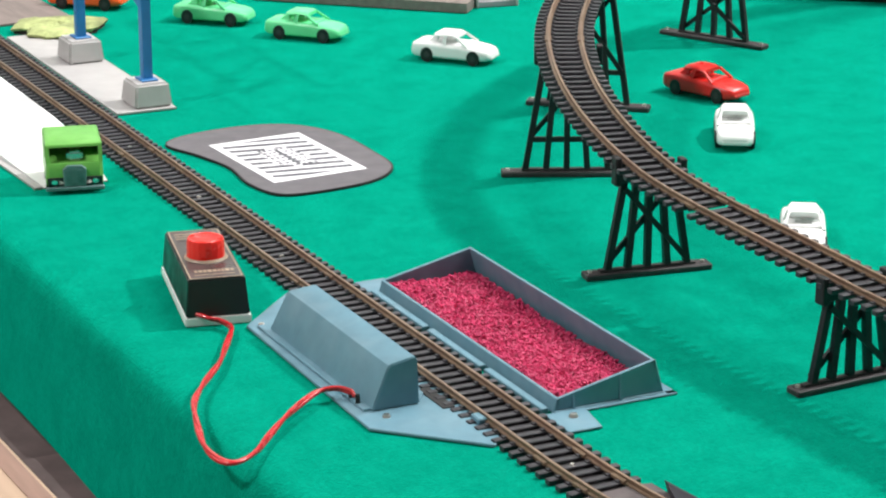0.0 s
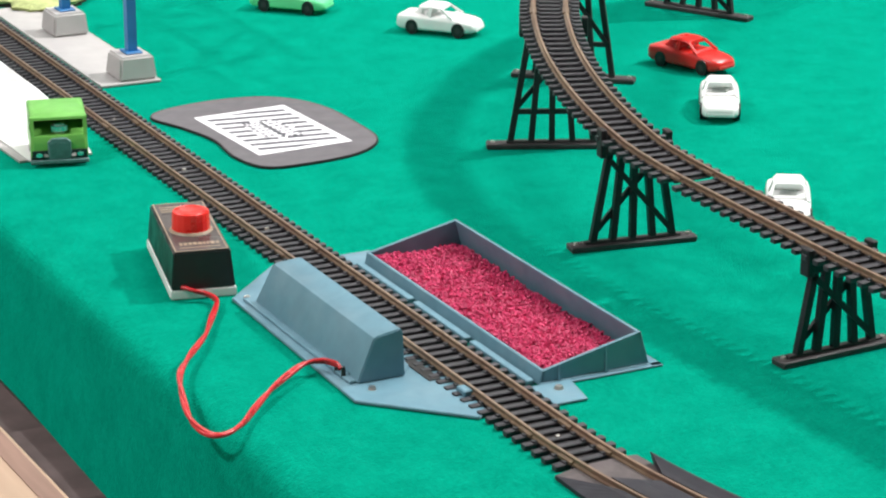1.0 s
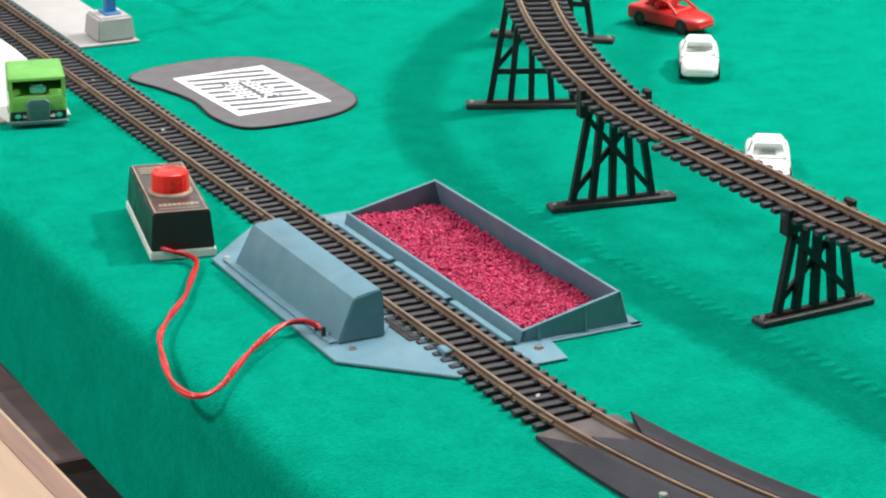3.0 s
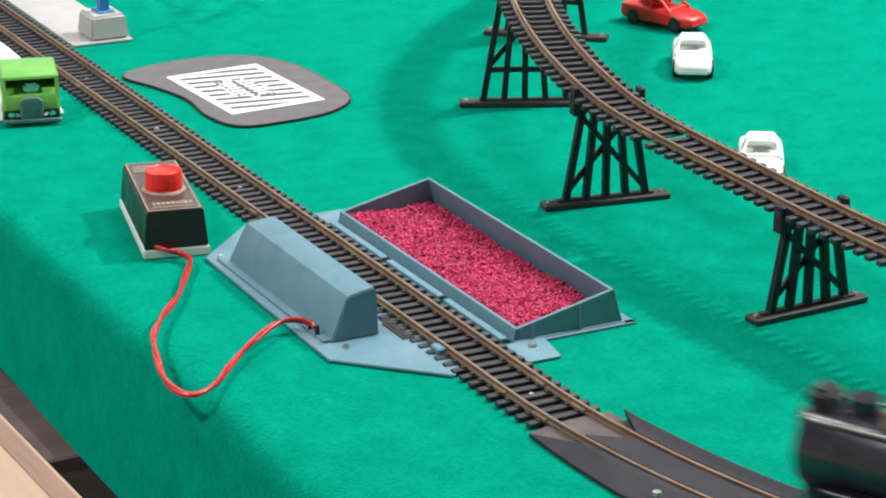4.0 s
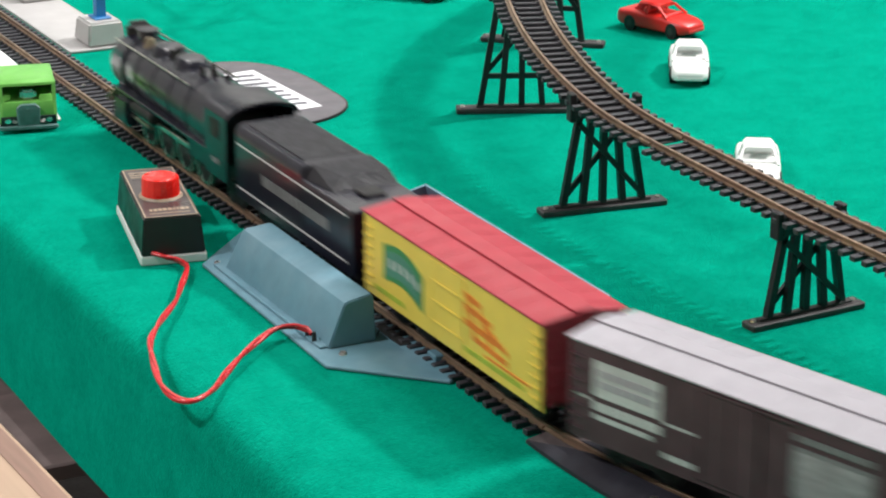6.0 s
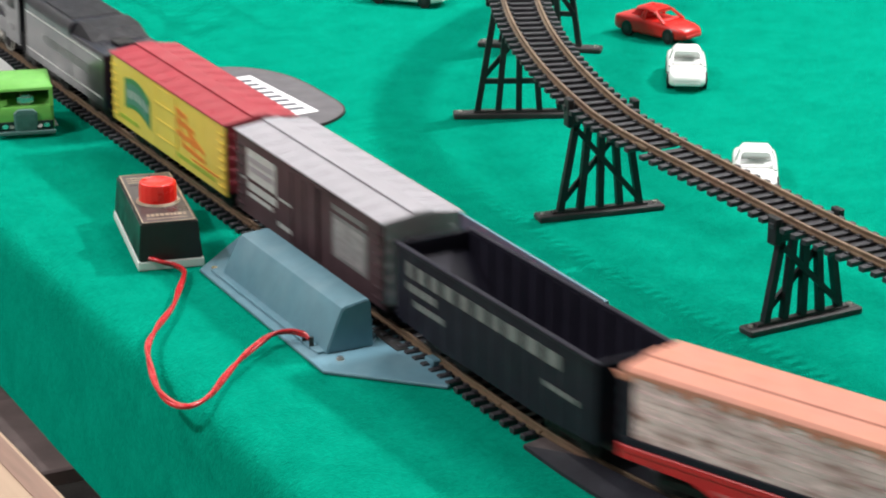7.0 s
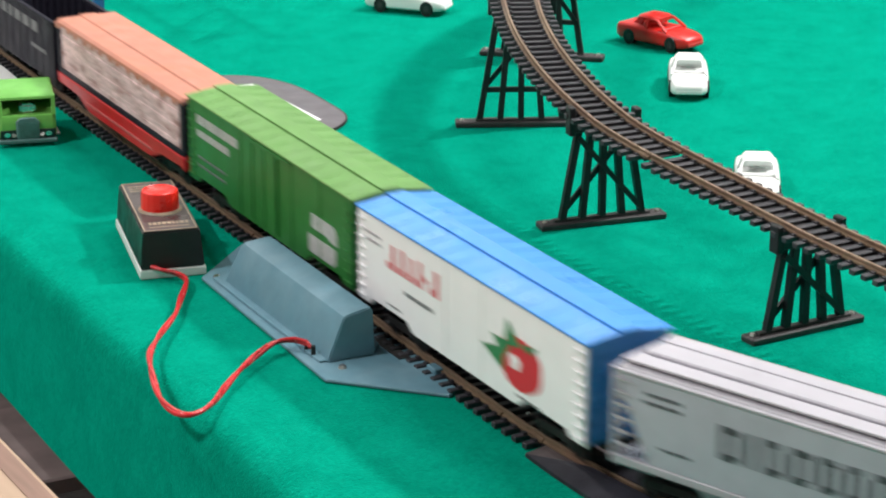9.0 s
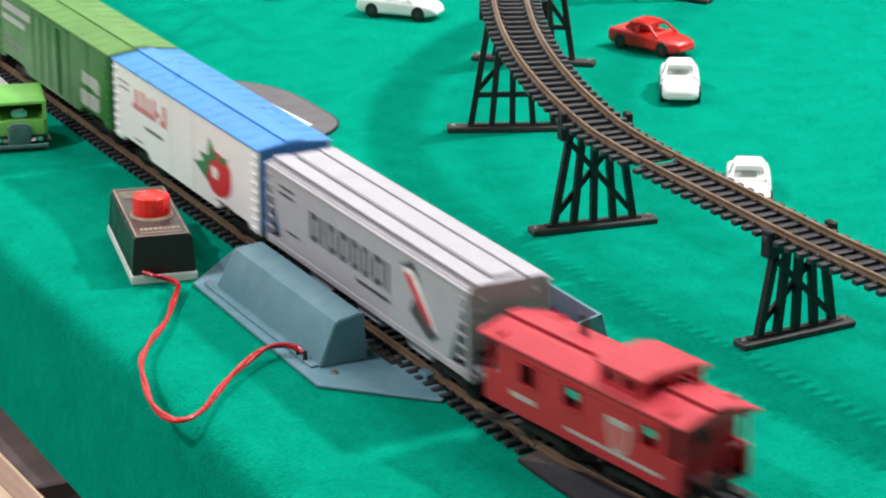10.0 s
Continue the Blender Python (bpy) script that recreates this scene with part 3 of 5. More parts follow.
def build_button():
    t = thing("push_button_box", "black box with a big red button on a white base", "push button", at(-71.9, 157.0, 0.1, -12.4))
    W, D = 28.4, 73.4

    def frustum(z0, z1, in0, in1, bev):
        bm = loft([[(in0, in0, z0), (W - in0, in0, z0), (W - in0, D - in0, z0), (in0, D - in0, z0)], [(in1, in1, z1), (W - in1, in1, z1), (W - in1, D - in1, z1), (in1, D - in1, z1)]])
        bevelled(bm, bm.edges[:], bev, 2)
        return bm
    part("base", frustum(0.2, 4.0, 0.0, 0.2, 0.4), WHITE, t, "white plastic base")
    part("case", frustum(4.0, 20.2, 0.5, 2.0, 0.5), BLACK, t)
    part("face_plate", box(2.7, W - 2.7, 2.7, D - 2.7, 20.2, 20.5, 0.1), LABELBROWN, t, "dark brown printed face plate")
    e = 2.9
    for x0, x1, y0, y1 in ((e, W - e, e, e + 0.55), (e, W - e, D - e - 0.55, D - e), (e, e + 0.55, e + 0.55, D - e - 0.55), (W - e - 0.55, W - e, e + 0.55, D - e - 0.55)):
        part("border_line", box(x0, x1, y0, y1, 20.5, 20.62), TAN, t, "thin tan border line")
    for k in range(4):
        part("vent_line", box(5, W - 5, D - 8.5 - k * 3.2, D - 7.4 - k * 3.2, 20.5, 20.62), TAN if k < 3 else LABELBROWN, t)
    rng = random.Random(3)
    x = 6.2
    while x < W - 6.5:
        w = rng.uniform(0.9, 2.0)
        part("print_bar", box(x, x + w, 10.6, 13.6, 20.5, 20.62), TAN, t)
        x += w + 0.6
    part("print_bar", box(5.5, W - 5.5, 7.0, 7.8, 20.5, 20.62), TAN, t)
    ring = rod((14.2, 32, 20.5), (14.2, 32, 21.3), 9.6, 32, 9.0)
    part("button_ring", ring, TAN, t, "tan ring round the button", smooth=True)
    rings = []
    for r, z in ((8.2, 21.3), (8.1, 27.8), (7.7, 29.1), (6.9, 29.5), (6.4, 29.1), (0.4, 28.9)):
        rings.append([(14.2 + r * (1 + (0.014 * math.cos(18 * a) if r > 6.5 else 0)) * math.cos(a), 32 + r * (1 + (0.014 * math.cos(18 * a) if r > 6.5 else 0)) * math.sin(a), z) for a in [k * math.pi / 36 for k in range(72)]])
    part("button", loft(rings), RED, t, "big scalloped red push button", smooth=True)


build_button()


def build_wires():
    t = thing("wire_pair", "pair of glossy red wires from the button box to the unloader", "wire")
    pts = [(-66.5, 157.0, 5.5), (-63, 152.2, 4.6), (-58.5, 149.8, 3.4), (-57.2, 142.5, 3.0), (-60.5, 134.5, 3.0), (-68.0, 121.0, 3.0), (-78.0, 103.0, 3.5), (-94.0, 80.2, 4.5), (-104.5, 62.0, 5.0), (-111.5, 40.0, 4.5), (-115.4, 22.3, 3.5),
           (-114.6, 9.5, 3.0), (-109.5, 5.0, 3.0), (-99.6, 11.4, 3.0), (-89.0, 24.0, 3.0), (-78.0, 36.0, 3.5), (-66.0, 46.0, 4.5), (-56.0, 52.5, 5.2), (-49.0, 51.0, 5.6), (-45.2, 47.0, 5.0)]
    fine = []
    for i in range(len(pts) - 1):
        p0, p1, p2, p3 = (Vector(pts[min(max(i + j - 1, 0), len(pts) - 1)]) for j in range(4))
        for k in range(6):
            u = k / 6
            fine.append(0.5 * ((2 * p1) + (p2 - p0) * u + (2 * p0 - 5 * p1 + 4 * p2 - p3) * u * u + (3 * p1 - p0 - 3 * p2 + p3) * u ** 3))
    fine.append(Vector(pts[-1]))
    for turn in (0.0, math.pi):
        out, run = [], 0.0
        for i, p in enumerate(fine):
            d = (fine[min(i + 1, len(fine) - 1)] - fine[max(i - 1, 0)]).normalized()
            side = d.cross(Vector((0, 0, 1))).normalized()
            a = run / 11.0 + turn
            out.append(p + (side * math.cos(a) + side.cross(d) * math.sin(a)) * 0.5)
            run += d.length if i == 0 else (p - fine[i - 1]).length
        out.append(fine[-1] + Vector((0.6, -3.2 if turn else 0.0, -1.0)))
        tube(out, 0.88, "wire", WIRE, t)


build_wires()

# ---------------------------------------------------------------- card mat with its label


def clip_poly(poly, x0, x1, y0, y1):
    for axis, lim, sign in ((0, x0, 1), (0, x1, -1), (1, y0, 1), (1, y1, -1)):
        out = []
        for i, a in enumerate(poly):
            b = poly[(i + 1) % len(poly)]
            da, db = sign * (a[axis] - lim), sign * (b[axis] - lim)
            if da >= 0:
                out.append(a)
            if da * db < 0:
                k = da / (da - db)
                out.append((a[0] + (b[0] - a[0]) * k, a[1] + (b[1] - a[1]) * k))
        poly = out
    return poly


def spline(points, n=8):
    out = []
    m = len(points)
    for i in range(m):
        p0, p1, p2, p3 = (Vector(points[(i + j - 1) % m]) for j in range(4))
        for k in range(n):
            u = k / n
            out.append(tuple(0.5 * ((2 * p1) + (p2 - p0) * u + (2 * p0 - 5 * p1 + 4 * p2 - p3) * u * u + (3 * p1 - p0 - 3 * p2 + p3) * u ** 3)))
    return out


def build_mat():
    t = thing("card_mat", "kidney-shaped dark grey card mat with a striped white label", "mat", at(0, 0, 0.1))
    outline = spline([(19.5, 426), (36.0, 439.5), (70.5, 443.5), (96, 434), (110.5, 407), (113, 367), (109.6, 336), (89.3, 317.5), (56.8, 312.5), (38, 317), (31.5, 340.7), (33.5, 372), (27.5, 400)])
    part("card", prism(outline, 0.2, 1.3), CARDEDGE, t)
    part("card_face", prism(spline([(20.3, 426), (36.4, 438.6), (70.5, 442.5), (95.5, 433.2), (109.7, 407), (112.2, 367), (108.8, 336.4), (89, 318.3), (56.8, 313.3), (38.5, 317.8), (32.3, 340.7), (34.3, 372), (28.3, 400)]), 1.3, 1.42), CARD, t, "dark grey printed face")
    c = Vector((67.6, 376.0))
    label = part("label", box(-26.3, 26.3, -39.6, 39.6, 1.42, 1.56), PAPER, t, "white paper label")
    label.matrix_basis = at(c.x, c.y, 0, 3.0)
    slope = math.tan(radians(-12))
    for k in range(-6, 7):
        y = k * 8.6 - 2.1
        w = 4.2
        poly = [(-60, y - 60 * slope), (60, y + 60 * slope), (60, y + 60 * slope + w), (-60, y - 60 * slope + w)]
        poly = clip_poly(poly, -22.3, 22.3, -35.6, 35.6)
        if len(poly) > 2:
            bar = part("stripe", prism(poly, 1.56, 1.64), INK, label)
    emblem = [(18 * math.cos(a) * (1 + 0.12 * math.cos(7 * a)) * 0.62, 18 * math.sin(a) * (1 + 0.12 * math.cos(7 * a))) for a in [k * math.pi / 24 for k in range(48)]]
    part("emblem", prism(emblem, 1.64, 1.70), PAPER, label, "white emblem with unreadable print")
    part("dark_band", box(-1.1, 1.1, -15, 15, 1.70, 1.78), INK, label, "dark bar across the emblem")
    rng = random.Random(9)
    for k in range(-1, 6):
        x = -9.5
        while x < 9:
            w = rng.uniform(1.2, 3.0)
            part("print_bar", box(x, x + w, -12 + k * 5.0, -9.2 + k * 5.0 + rng.uniform(-0.7, 0.4), 1.70, 1.76), INK, label)
            x += w + rng.uniform(0.6, 1.6)


build_mat()

# ---------------------------------------------------------------- toy cars


def build_car(name, material, label, m):
    """A moulded toy saloon, 50 mm long, nose towards +Y, with open windows."""
    m = m @ Matrix.Diagonal((1.08, 1, 1.12, 1))
    t = thing(name, label, "toy car", m, "toy cars")
    stations = [(-25, 7.4, 4.4, 8.6), (-24.3, 8.4, 3.4, 9.6), (-22, 9.2, 2.8, 10.2), (-16, 9.5, 2.5, 10.4), (-8, 9.6, 2.5, 10.3), (6, 9.6, 2.5, 10.0), (13, 9.4, 2.5, 9.5), (19, 9.0, 2.6, 8.8), (23, 8.2, 3.0, 8.0), (24.6, 7.2, 3.6, 7.0), (25.2, 6.2, 4.2, 6.0)]
    rings = []
    for y, w, z0, z1 in stations:
        rings.append([(-w, y, z0 + 1), (-w + 0.8, y, z0), (w - 0.8, y, z0), (w, y, z0 + 1), (w, y, z1 - 2.2), (w - 0.5, y, z1 - 0.8), (w - 1.6, y, z1), (-w + 1.6, y, z1), (-w + 0.5, y, z1 - 0.8), (-w, y, z1 - 2.2)])
    bm = loft(rings)
    part("body", bm, material, t, smooth=True)
    part("bumper", box(-6.4, 6.4, 24.0, 25.5, 3.4, 5.2, 0.4), material, t)
    part("bumper", box(-7.4, 7.4, -25.4, -24.2, 3.8, 5.6, 0.4), material, t)
    zr, w0, w1 = 15.6, 8.4, 6.5
    roof = [(-11.0, 0.9, 1.3), (-9.4, 0.2, 0.7), (-3, 0.0, 0.0), (1.5, 0.1, 0.3), (4.0, 0.7, 1.1)]
    part("roof", loft([[(-w1 - 0.4, y, zr - 1.0 - c), (w1 + 0.4, y, zr - 1.0 - c), (w1 + 0.1, y, zr - 0.4 - c), (w1 - 1.4, y, zr + 0.4 - d), (-w1 + 1.4, y, zr + 0.4 - d), (-w1 - 0.1, y, zr - 0.4 - c)] for y, d, c in roof]), material, t, smooth=True)
    for sx in (-1, 1):
        part("pillar", beam((sx * w1, 3.4, zr - 1.4), (sx * w0, 11.0, 9.6), 1.1, 1.1), material, t)
        part("pillar", beam((sx * (w1 + 0.2), -3.0, zr - 0.8), (sx * w0, -3.2, 9.8), 1.6, 0.9, up=(1, 0, 0)), material, t)
        part("pillar", prism([(-11.2, zr - 1.2), (-8.6, zr - 1.0), (-9.6, 10.0), (-17.5, 10.0)], -0.45, 0.45, "x", 0.15), material, t).matrix_basis = pose(sx * 0.5 * (w0 + w1) * MM, 0, 0, 0, sx * -18, 0)
    part("dashboard", box(-7.4, 7.4, 6.5, 9.0, 9.0, 10.8, 0.5), material, t)
    part("seat", box(-7.0, 7.0, -6.5, -4.0, 9.4, 12.6, 0.8), material, t)
    for sx in (-1, 1):
        for y in (-14.5, 15.0):
            wh = part("wheel", rod((sx * 6.4, y, 4.0), (sx * 9.75, y, 4.0), 4.0, 18), TYRE, t, smooth=True)
            part("hub", rod((sx * 9.75, y, 4.0), (sx * 10.0, y, 4.0), 1.7, 12), PIERBASE, wh)
    return t


def along(p, q, z=0.0):
    """A pose at the middle of two ground points, with +Y towards the second."""
    a = math.degrees(math.atan2(q[1] - p[1], q[0] - p[0])) - 90
    return at((p[0] + q[0]) / 2, (p[1] + q[1]) / 2, z, a)


build_car("toy_car", CARGREEN, "light green plastic toy saloon on the felt", along((133.5, 706), (168, 672)))
build_car("toy_car", CARGREEN, "light green plastic toy saloon on the felt", along((169, 641), (203, 604)))
build_car("toy_car", WHITE, "white plastic toy saloon on the felt", along((226, 549), (259, 511)))
build_car("toy_car", CARRED, "bright red plastic toy saloon on the felt", along((324, 416), (341, 368)))
build_car("toy_car", WHITE, "white plastic toy saloon behind the red one", along((309.5, 327.5), (283.5, 284.8)))
build_car("toy_car", WHITE, "white plastic toy saloon beside the raised track", along((240.5, 159), (213.5, 117)))
build_car("toy_car", CARORANGE, "orange plastic toy saloon at the back of the layout", along((74, 782), (112, 750)))


def build_truck():
    t = thing("toy_truck", "leaf green plastic toy cab truck with a grey grille", "toy truck", along((-40, 404), (-50.5, 365)) @ Matrix.Diagonal((1.12, 1, 0.77, 1)))
    W = 12.6
    rings = []
    for z, w, y0, y1 in ((5.5, 12.2, -17, 18.0), (8, 12.6, -17.5, 18.6), (19.5, 12.4, -17.5, 17.6), (20.0, 12.4, -17.5, 17.4)):
        rings.append([(-w, y0, z), (w, y0, z), (w, y1 - 1.2, z), (w - 1.4, y1, z), (-w + 1.4, y1, z), (-w, y1 - 1.2, z)])
    part("cab_body", loft(rings), TRUCKGREEN, t, smooth=True)
    part("roof", loft([[(-W + 0.2, -17, 30.0), (W - 0.2, -17, 30.0), (W - 0.2, 15.6, 30.0), (-W + 0.2, 15.6, 30.0)], [(-W + 0.1, -17, 31.6), (W - 0.1, -17, 31.6), (W - 0.1, 15.2, 31.6), (-W + 0.1, 15.2, 31.6)], [(-W + 1.0, -16, 33.0), (W - 1.0, -16, 33.0), (W - 1.0, 13.0, 33.0), (-W + 1.0, 13.0, 33.0)], [(-W + 3, -14, 33.7), (W - 3, -14, 33.7), (W - 3, 10, 33.7), (-W + 3, 10, 33.7)]]), TRUCKGREEN, t, smooth=True)
    for sx in (-1, 1):
        part("pillar", beam((sx * 11.6, 16.6, 19.8), (sx * 11.6, 14.8, 30.2), 1.7, 1.4, up=(0, 1, 0)), TRUCKGREEN, t)
        part("side_panel", box(sx * 12.0 - 0.5, sx * 12.0 + 0.5, -17, 4, 19.8, 30.2), TRUCKGREEN, t)
    part("rear_panel", box(-12, 12, -17.4, -16.2, 19.8, 30.2), TRUCKGREEN, t)
    part("engine_cover", box(-4, 3.0, 6, 14, 20, 26.0, 1.2, 2), CHROME, t, "silver plated cab fitting", smooth=True)
    part("grille", prism([(-5.0, 4.0), (5.0, 4.0), (5.2, 16.5), (3.2, 19.0), (-3.2, 19.0), (-5.2, 16.5)], 17.8, 19.5, "y", 0.4), GRILLE, t, "grey-green radiator grille")
    for k in range(6):
        part("grille_slat", box(-4.0 + k * 1.5, -3.5 + k * 1.5, 19.4, 19.9, 5.0, 16.0), GRILLE, t)
    for sx in (-1, 1):
        part("headlight_bezel", box(sx * 8.2 - 3.9, sx * 8.2 + 3.9, 18.2, 18.9, 5.4, 11.0, 0.3), BLACK, t, "dark headlight surround")
        part("headlight", rod((sx * 9.0, 18.2, 8.2), (sx * 9.0, 19.4, 8.2), 1.5, 14), CHROME, t, "silver headlight")
        part("headlight", rod((sx * 6.4, 18.2, 7.4), (sx * 6.0, 19.3, 8.0), 1.3, 12), CHROME, t, "silver headlight")
        for y in (-9, 11):
            part("wheel", rod((sx * 9.4, y, 5.2), (sx * 12.4, y, 5.2), 5.1, 18), TYRE, t, smooth=True)
    part("bumper", box(-12.8, 12.8, 17.6, 20.4, 2.4, 5.0, 0.5), GRILLE, t, "grey bumper")


build_truck()

# ---------------------------------------------------------------- loading station with its crane posts


def build_station():
    t = thing("crane_station", "pale grey base with blue crane posts beside the track", "crane", at(0, 0, 0.1))
    part("platform", prism([(17.5, 497), (52, 496), (53, 560), (53, 700), (17.5, 700)], 0.2, 1.6, bev=0.3), PALEGREY, t)
    for y in (511.0, 625.0):
        bm = loft([[(29, y - 12.5, 1.6), (51, y - 12.5, 1.6), (51, y + 12.5, 1.6), (29, y + 12.5, 1.6)], [(30.5, y - 11, 15), (49.5, y - 11, 15), (49.5, y + 11, 15), (30.5, y + 11, 15)]])
        bevelled(bm, bm.edges[:], 1.2, 3)
        foot = part("post_foot", bm, PALEGREY, t, "pale grey tapered post foot", smooth=True)
        part("foot_collar", box(35.5, 45.5, y - 6, y + 6, 15, 16.2, 0.5), BLUE, foot)
        part("post", beam((40.5, y, 15.5), (40.5, y, 120), 5.4, 5.4, up=(0, 1, 0)), BLUE, t, "blue square crane post")
    part("arch_beam", beam((40.5, 512, 56), (40.5, 540, 66), 3, 5), BLUE, t)
    part("arch_beam", beam((40.5, 592, 66), (40.5, 620, 56), 3, 5), BLUE, t)
    for z in (70, 118):
        part("girder_chord", beam((40.5, 500, z), (40.5, 700, z), 4, 4), BLUE, t)
    for k in range(6):
        y = 505 + 32 * k
        part("girder_brace", beam((40.5, y, 70), (40.5, y + 32, 118), 2.5, 2.5), BLUE, t)
        part("girder_brace", beam((40.5, y, 118), (40.5, y + 32, 70), 2.5, 2.5), BLUE, t)


build_station()


def build_ramp():
    t = thing("loading_ramp", "wide white plastic truck ramp lying beside the track", "ramp", at(0, 0, 0.1))
    bm = loft([[(-62, 380, 0.2), (-29.5, 378.5, 0.2), (-29.5, 378.5, 0.9), (-62, 380, 0.9)], [(-66, 443, 0.2), (-19, 443, 0.2), (-19, 443, 2.2), (-66, 443, 3.2)], [(-70, 505, 0.2), (-16.5, 503, 0.2), (-16.5, 503, 2.4), (-70, 505, 6.0)], [(-74, 690, 0.2), (-16.5, 690, 0.2), (-16.5, 690, 2.4), (-74, 690, 9)]])
    part("ramp_deck", bm, WHITE, t)
    part("ramp_lip", prism([(-66.8, 380), (-62.6, 380), (-70.5, 505), (-74.5, 690), (-79, 690), (-73, 505)], 0.2, 1.2), PALEGREY, t, "grey lip along the ramp")


build_ramp()


def build_turf():
    t = thing("turf_mound", "ragged yellow-green turf mound with a dark underside", "turf", at(52, 706, 0.1, -4))
    rng = random.Random(5)
    rings = []
    n = 40
    rad = [1 + 0.16 * math.sin(3 * a + 1) + 0.1 * math.sin(7 * a) + rng.uniform(-0.08, 0.08) for a in [k * 2 * math.pi / n for k in range(n)]]
    for f, z in ((0.97, 2.5), (1.0, 3.6), (0.9, 5.2), (0.65, 6.2), (0.3, 6.6), (0.05, 6.8)):
        rings.append([(27 * f * rad[k] * math.cos(k * 2 * math.pi / n), 26 * f * rad[k] * math.sin(k * 2 * math.pi / n), z + rng.uniform(-0.8, 0.8)) for k in range(n)])
    part("turf", loft(rings), TURF, t, smooth=True)
    part("underside", loft([[(0.93 * 27 * rad[k] * math.cos(k * 2 * math.pi / n), 0.93 * 26 * rad[k] * math.sin(k * 2 * math.pi / n), z) for k in range(n)] for z in (0.2, 3.2)]), TURFUNDER, t, "dark underside of the turf")


build_turf()


def build_back():
    b = thing("wooden_platform", "weathered grey-brown plank platform at the back of the layout", "platform", at(278, 662, 0.1, -42.5))
    for k in range(5):
        part("plank", box(-110, 36, 0.2 + k * 14, 13.6 + k * 14, 0.2, 7.0 + 0.3 * (k % 2), 0.4), OLDWOOD, b)
    f = thing("grey_steps", "pale grey plastic steps beside the plank platform", "steps", at(318, 646, 0.1, -10))
    for k in range(4):
        part("step", box(0, 26, 4 + 5 * k, 9.0 + 5 * k, 0.2, 4 + 4.5 * k, 0.3), SILVER, f)
    for x in (-1, 26.2):
        part("side_board", box(x, x + 1.4, 3, 26, 0.2, 20, 0.3), PALEGREY, f)
    d = thing("dark_case", "black plastic case at the far side of the layout", "case", at(575, 575, 0.1, -38))
    part("case_body", box(-60, 60, -30, 60, 0.2, 45, 2.0, 2), BLACK, d)
    part("catch", box(-20, -12, -31.5, -30, 3, 6, 0.3), STEEL, d, "bright metal catch")
    s = thing("grey_sheet", "grey-brown card sheet behind the turf mound", "sheet", at(30, 735, 0.1, 3))
    part("sheet", box(-40, 42, 0, 70, 0.2, 1.6, 0.2), OLDWOOD, s)
    part("sheet_edge", box(-40, 0, 34, 36, 1.6, 2.4, 0.2), WHITE, s, "white strip on the sheet")


build_back()

# ---------------------------------------------------------------- the train
# each vehicle: its local origin lies on the rail tops under its middle, +Y forwards


def bogies(t, spread, axle=11.0, r=5.4):
    for y in (-spread, spread):
        bg = part("bogie", box(-11.6, -9.6, y - 14, y + 14, 4.2, 8.0, 0.6, bm=box(9.6, 11.6, y - 14, y + 14, 4.2, 8.0, 0.6, bm=box(-10, 10, y - 3, y + 3, 5.5, 10.5))), LOCODARK, t, "black sprung bogie")
        for dy in (-axle, axle):
            for sx in (-1, 1):
                part("wheel", rod((sx * 7.2, y + dy, r), (sx * 9.4, y + dy, r), r, 18), LOCODARK, bg, smooth=True)
                part("axle_box", box(sx * 11.2 - 1.0, sx * 11.2 + 1.0, y + dy - 2.2, y + dy + 2.2, 3.6, 7.6, 0.4), LOCODARK, bg)


def couplers(t, half):
    for s in (-1, 1):
        part("coupler", box(-1.6, 1.6, min(s * half - s * 6, s * half + s * 5.5), max(s * half - s * 6, s * half + s * 5.5), 7.5, 10.0, 0.4), LOCODARK, t, "black hook coupler")


def roof_mesh(w, half, z, rise=2.2, ribs=0):
    bm = prism([(-w, z), (w, z), (w, z + 0.9), (0.0, z + rise + 0.9), (-w, z + 0.9)], -half, half, "y", 0.25)
    if ribs:
        for k in range(ribs):
            y = -half + (k + 0.5) * 2 * half / ribs
            for sx in (-1, 1):
                beam((sx * (w - 1), y, z + 0.95), (sx * 4.5, y, z + 0.6 + rise * 0.8), 1.2, 0.6, bm=bm)
    return bm


def walkway(t, half, z, material):
    part("roof_walk", box(-4.2, 4.2, -half - 0.5, half + 0.5, z - 0.4, z + 0.5, 0.2), material, t, "raised roof walkway")


def ladder(t, x, y, z0, z1, material, n=5, w=7.0, across="y"):
    for k in range(n):
        z = z0 + (z1 - z0) * (k + 0.5) / n
        dx, dy = (0.5, w / 2) if across == "y" else (w / 2, 0.5)
        part("ladder_rung", box(x - dx, x + dx, y - dy, y + dy, z - 0.4, z + 0.4), material, t)


def print_row(t, x, y0, y1, z0, z1, material, rng, mean=3.0, gap=0.9, name="print_bar"):
    """A row of plain bars on a side wall."""
    y = y0
    while y < y1 - 0.6:
        w = min(rng.uniform(0.7, 1.3) * mean, y1 - y)
        part(name, box(min(x, x * 1.012), max(x, x * 1.012), y, y + w, z0, z1), material, t)
        y += w + gap


def side_poly(t, poly, x, material, name="print_shape", label=""):
    """A flat printed shape on a side wall; poly in (y, z)."""
    part(name, prism(poly, min(x, x * 1.014), max(x, x * 1.014), "x"), material, t, label)


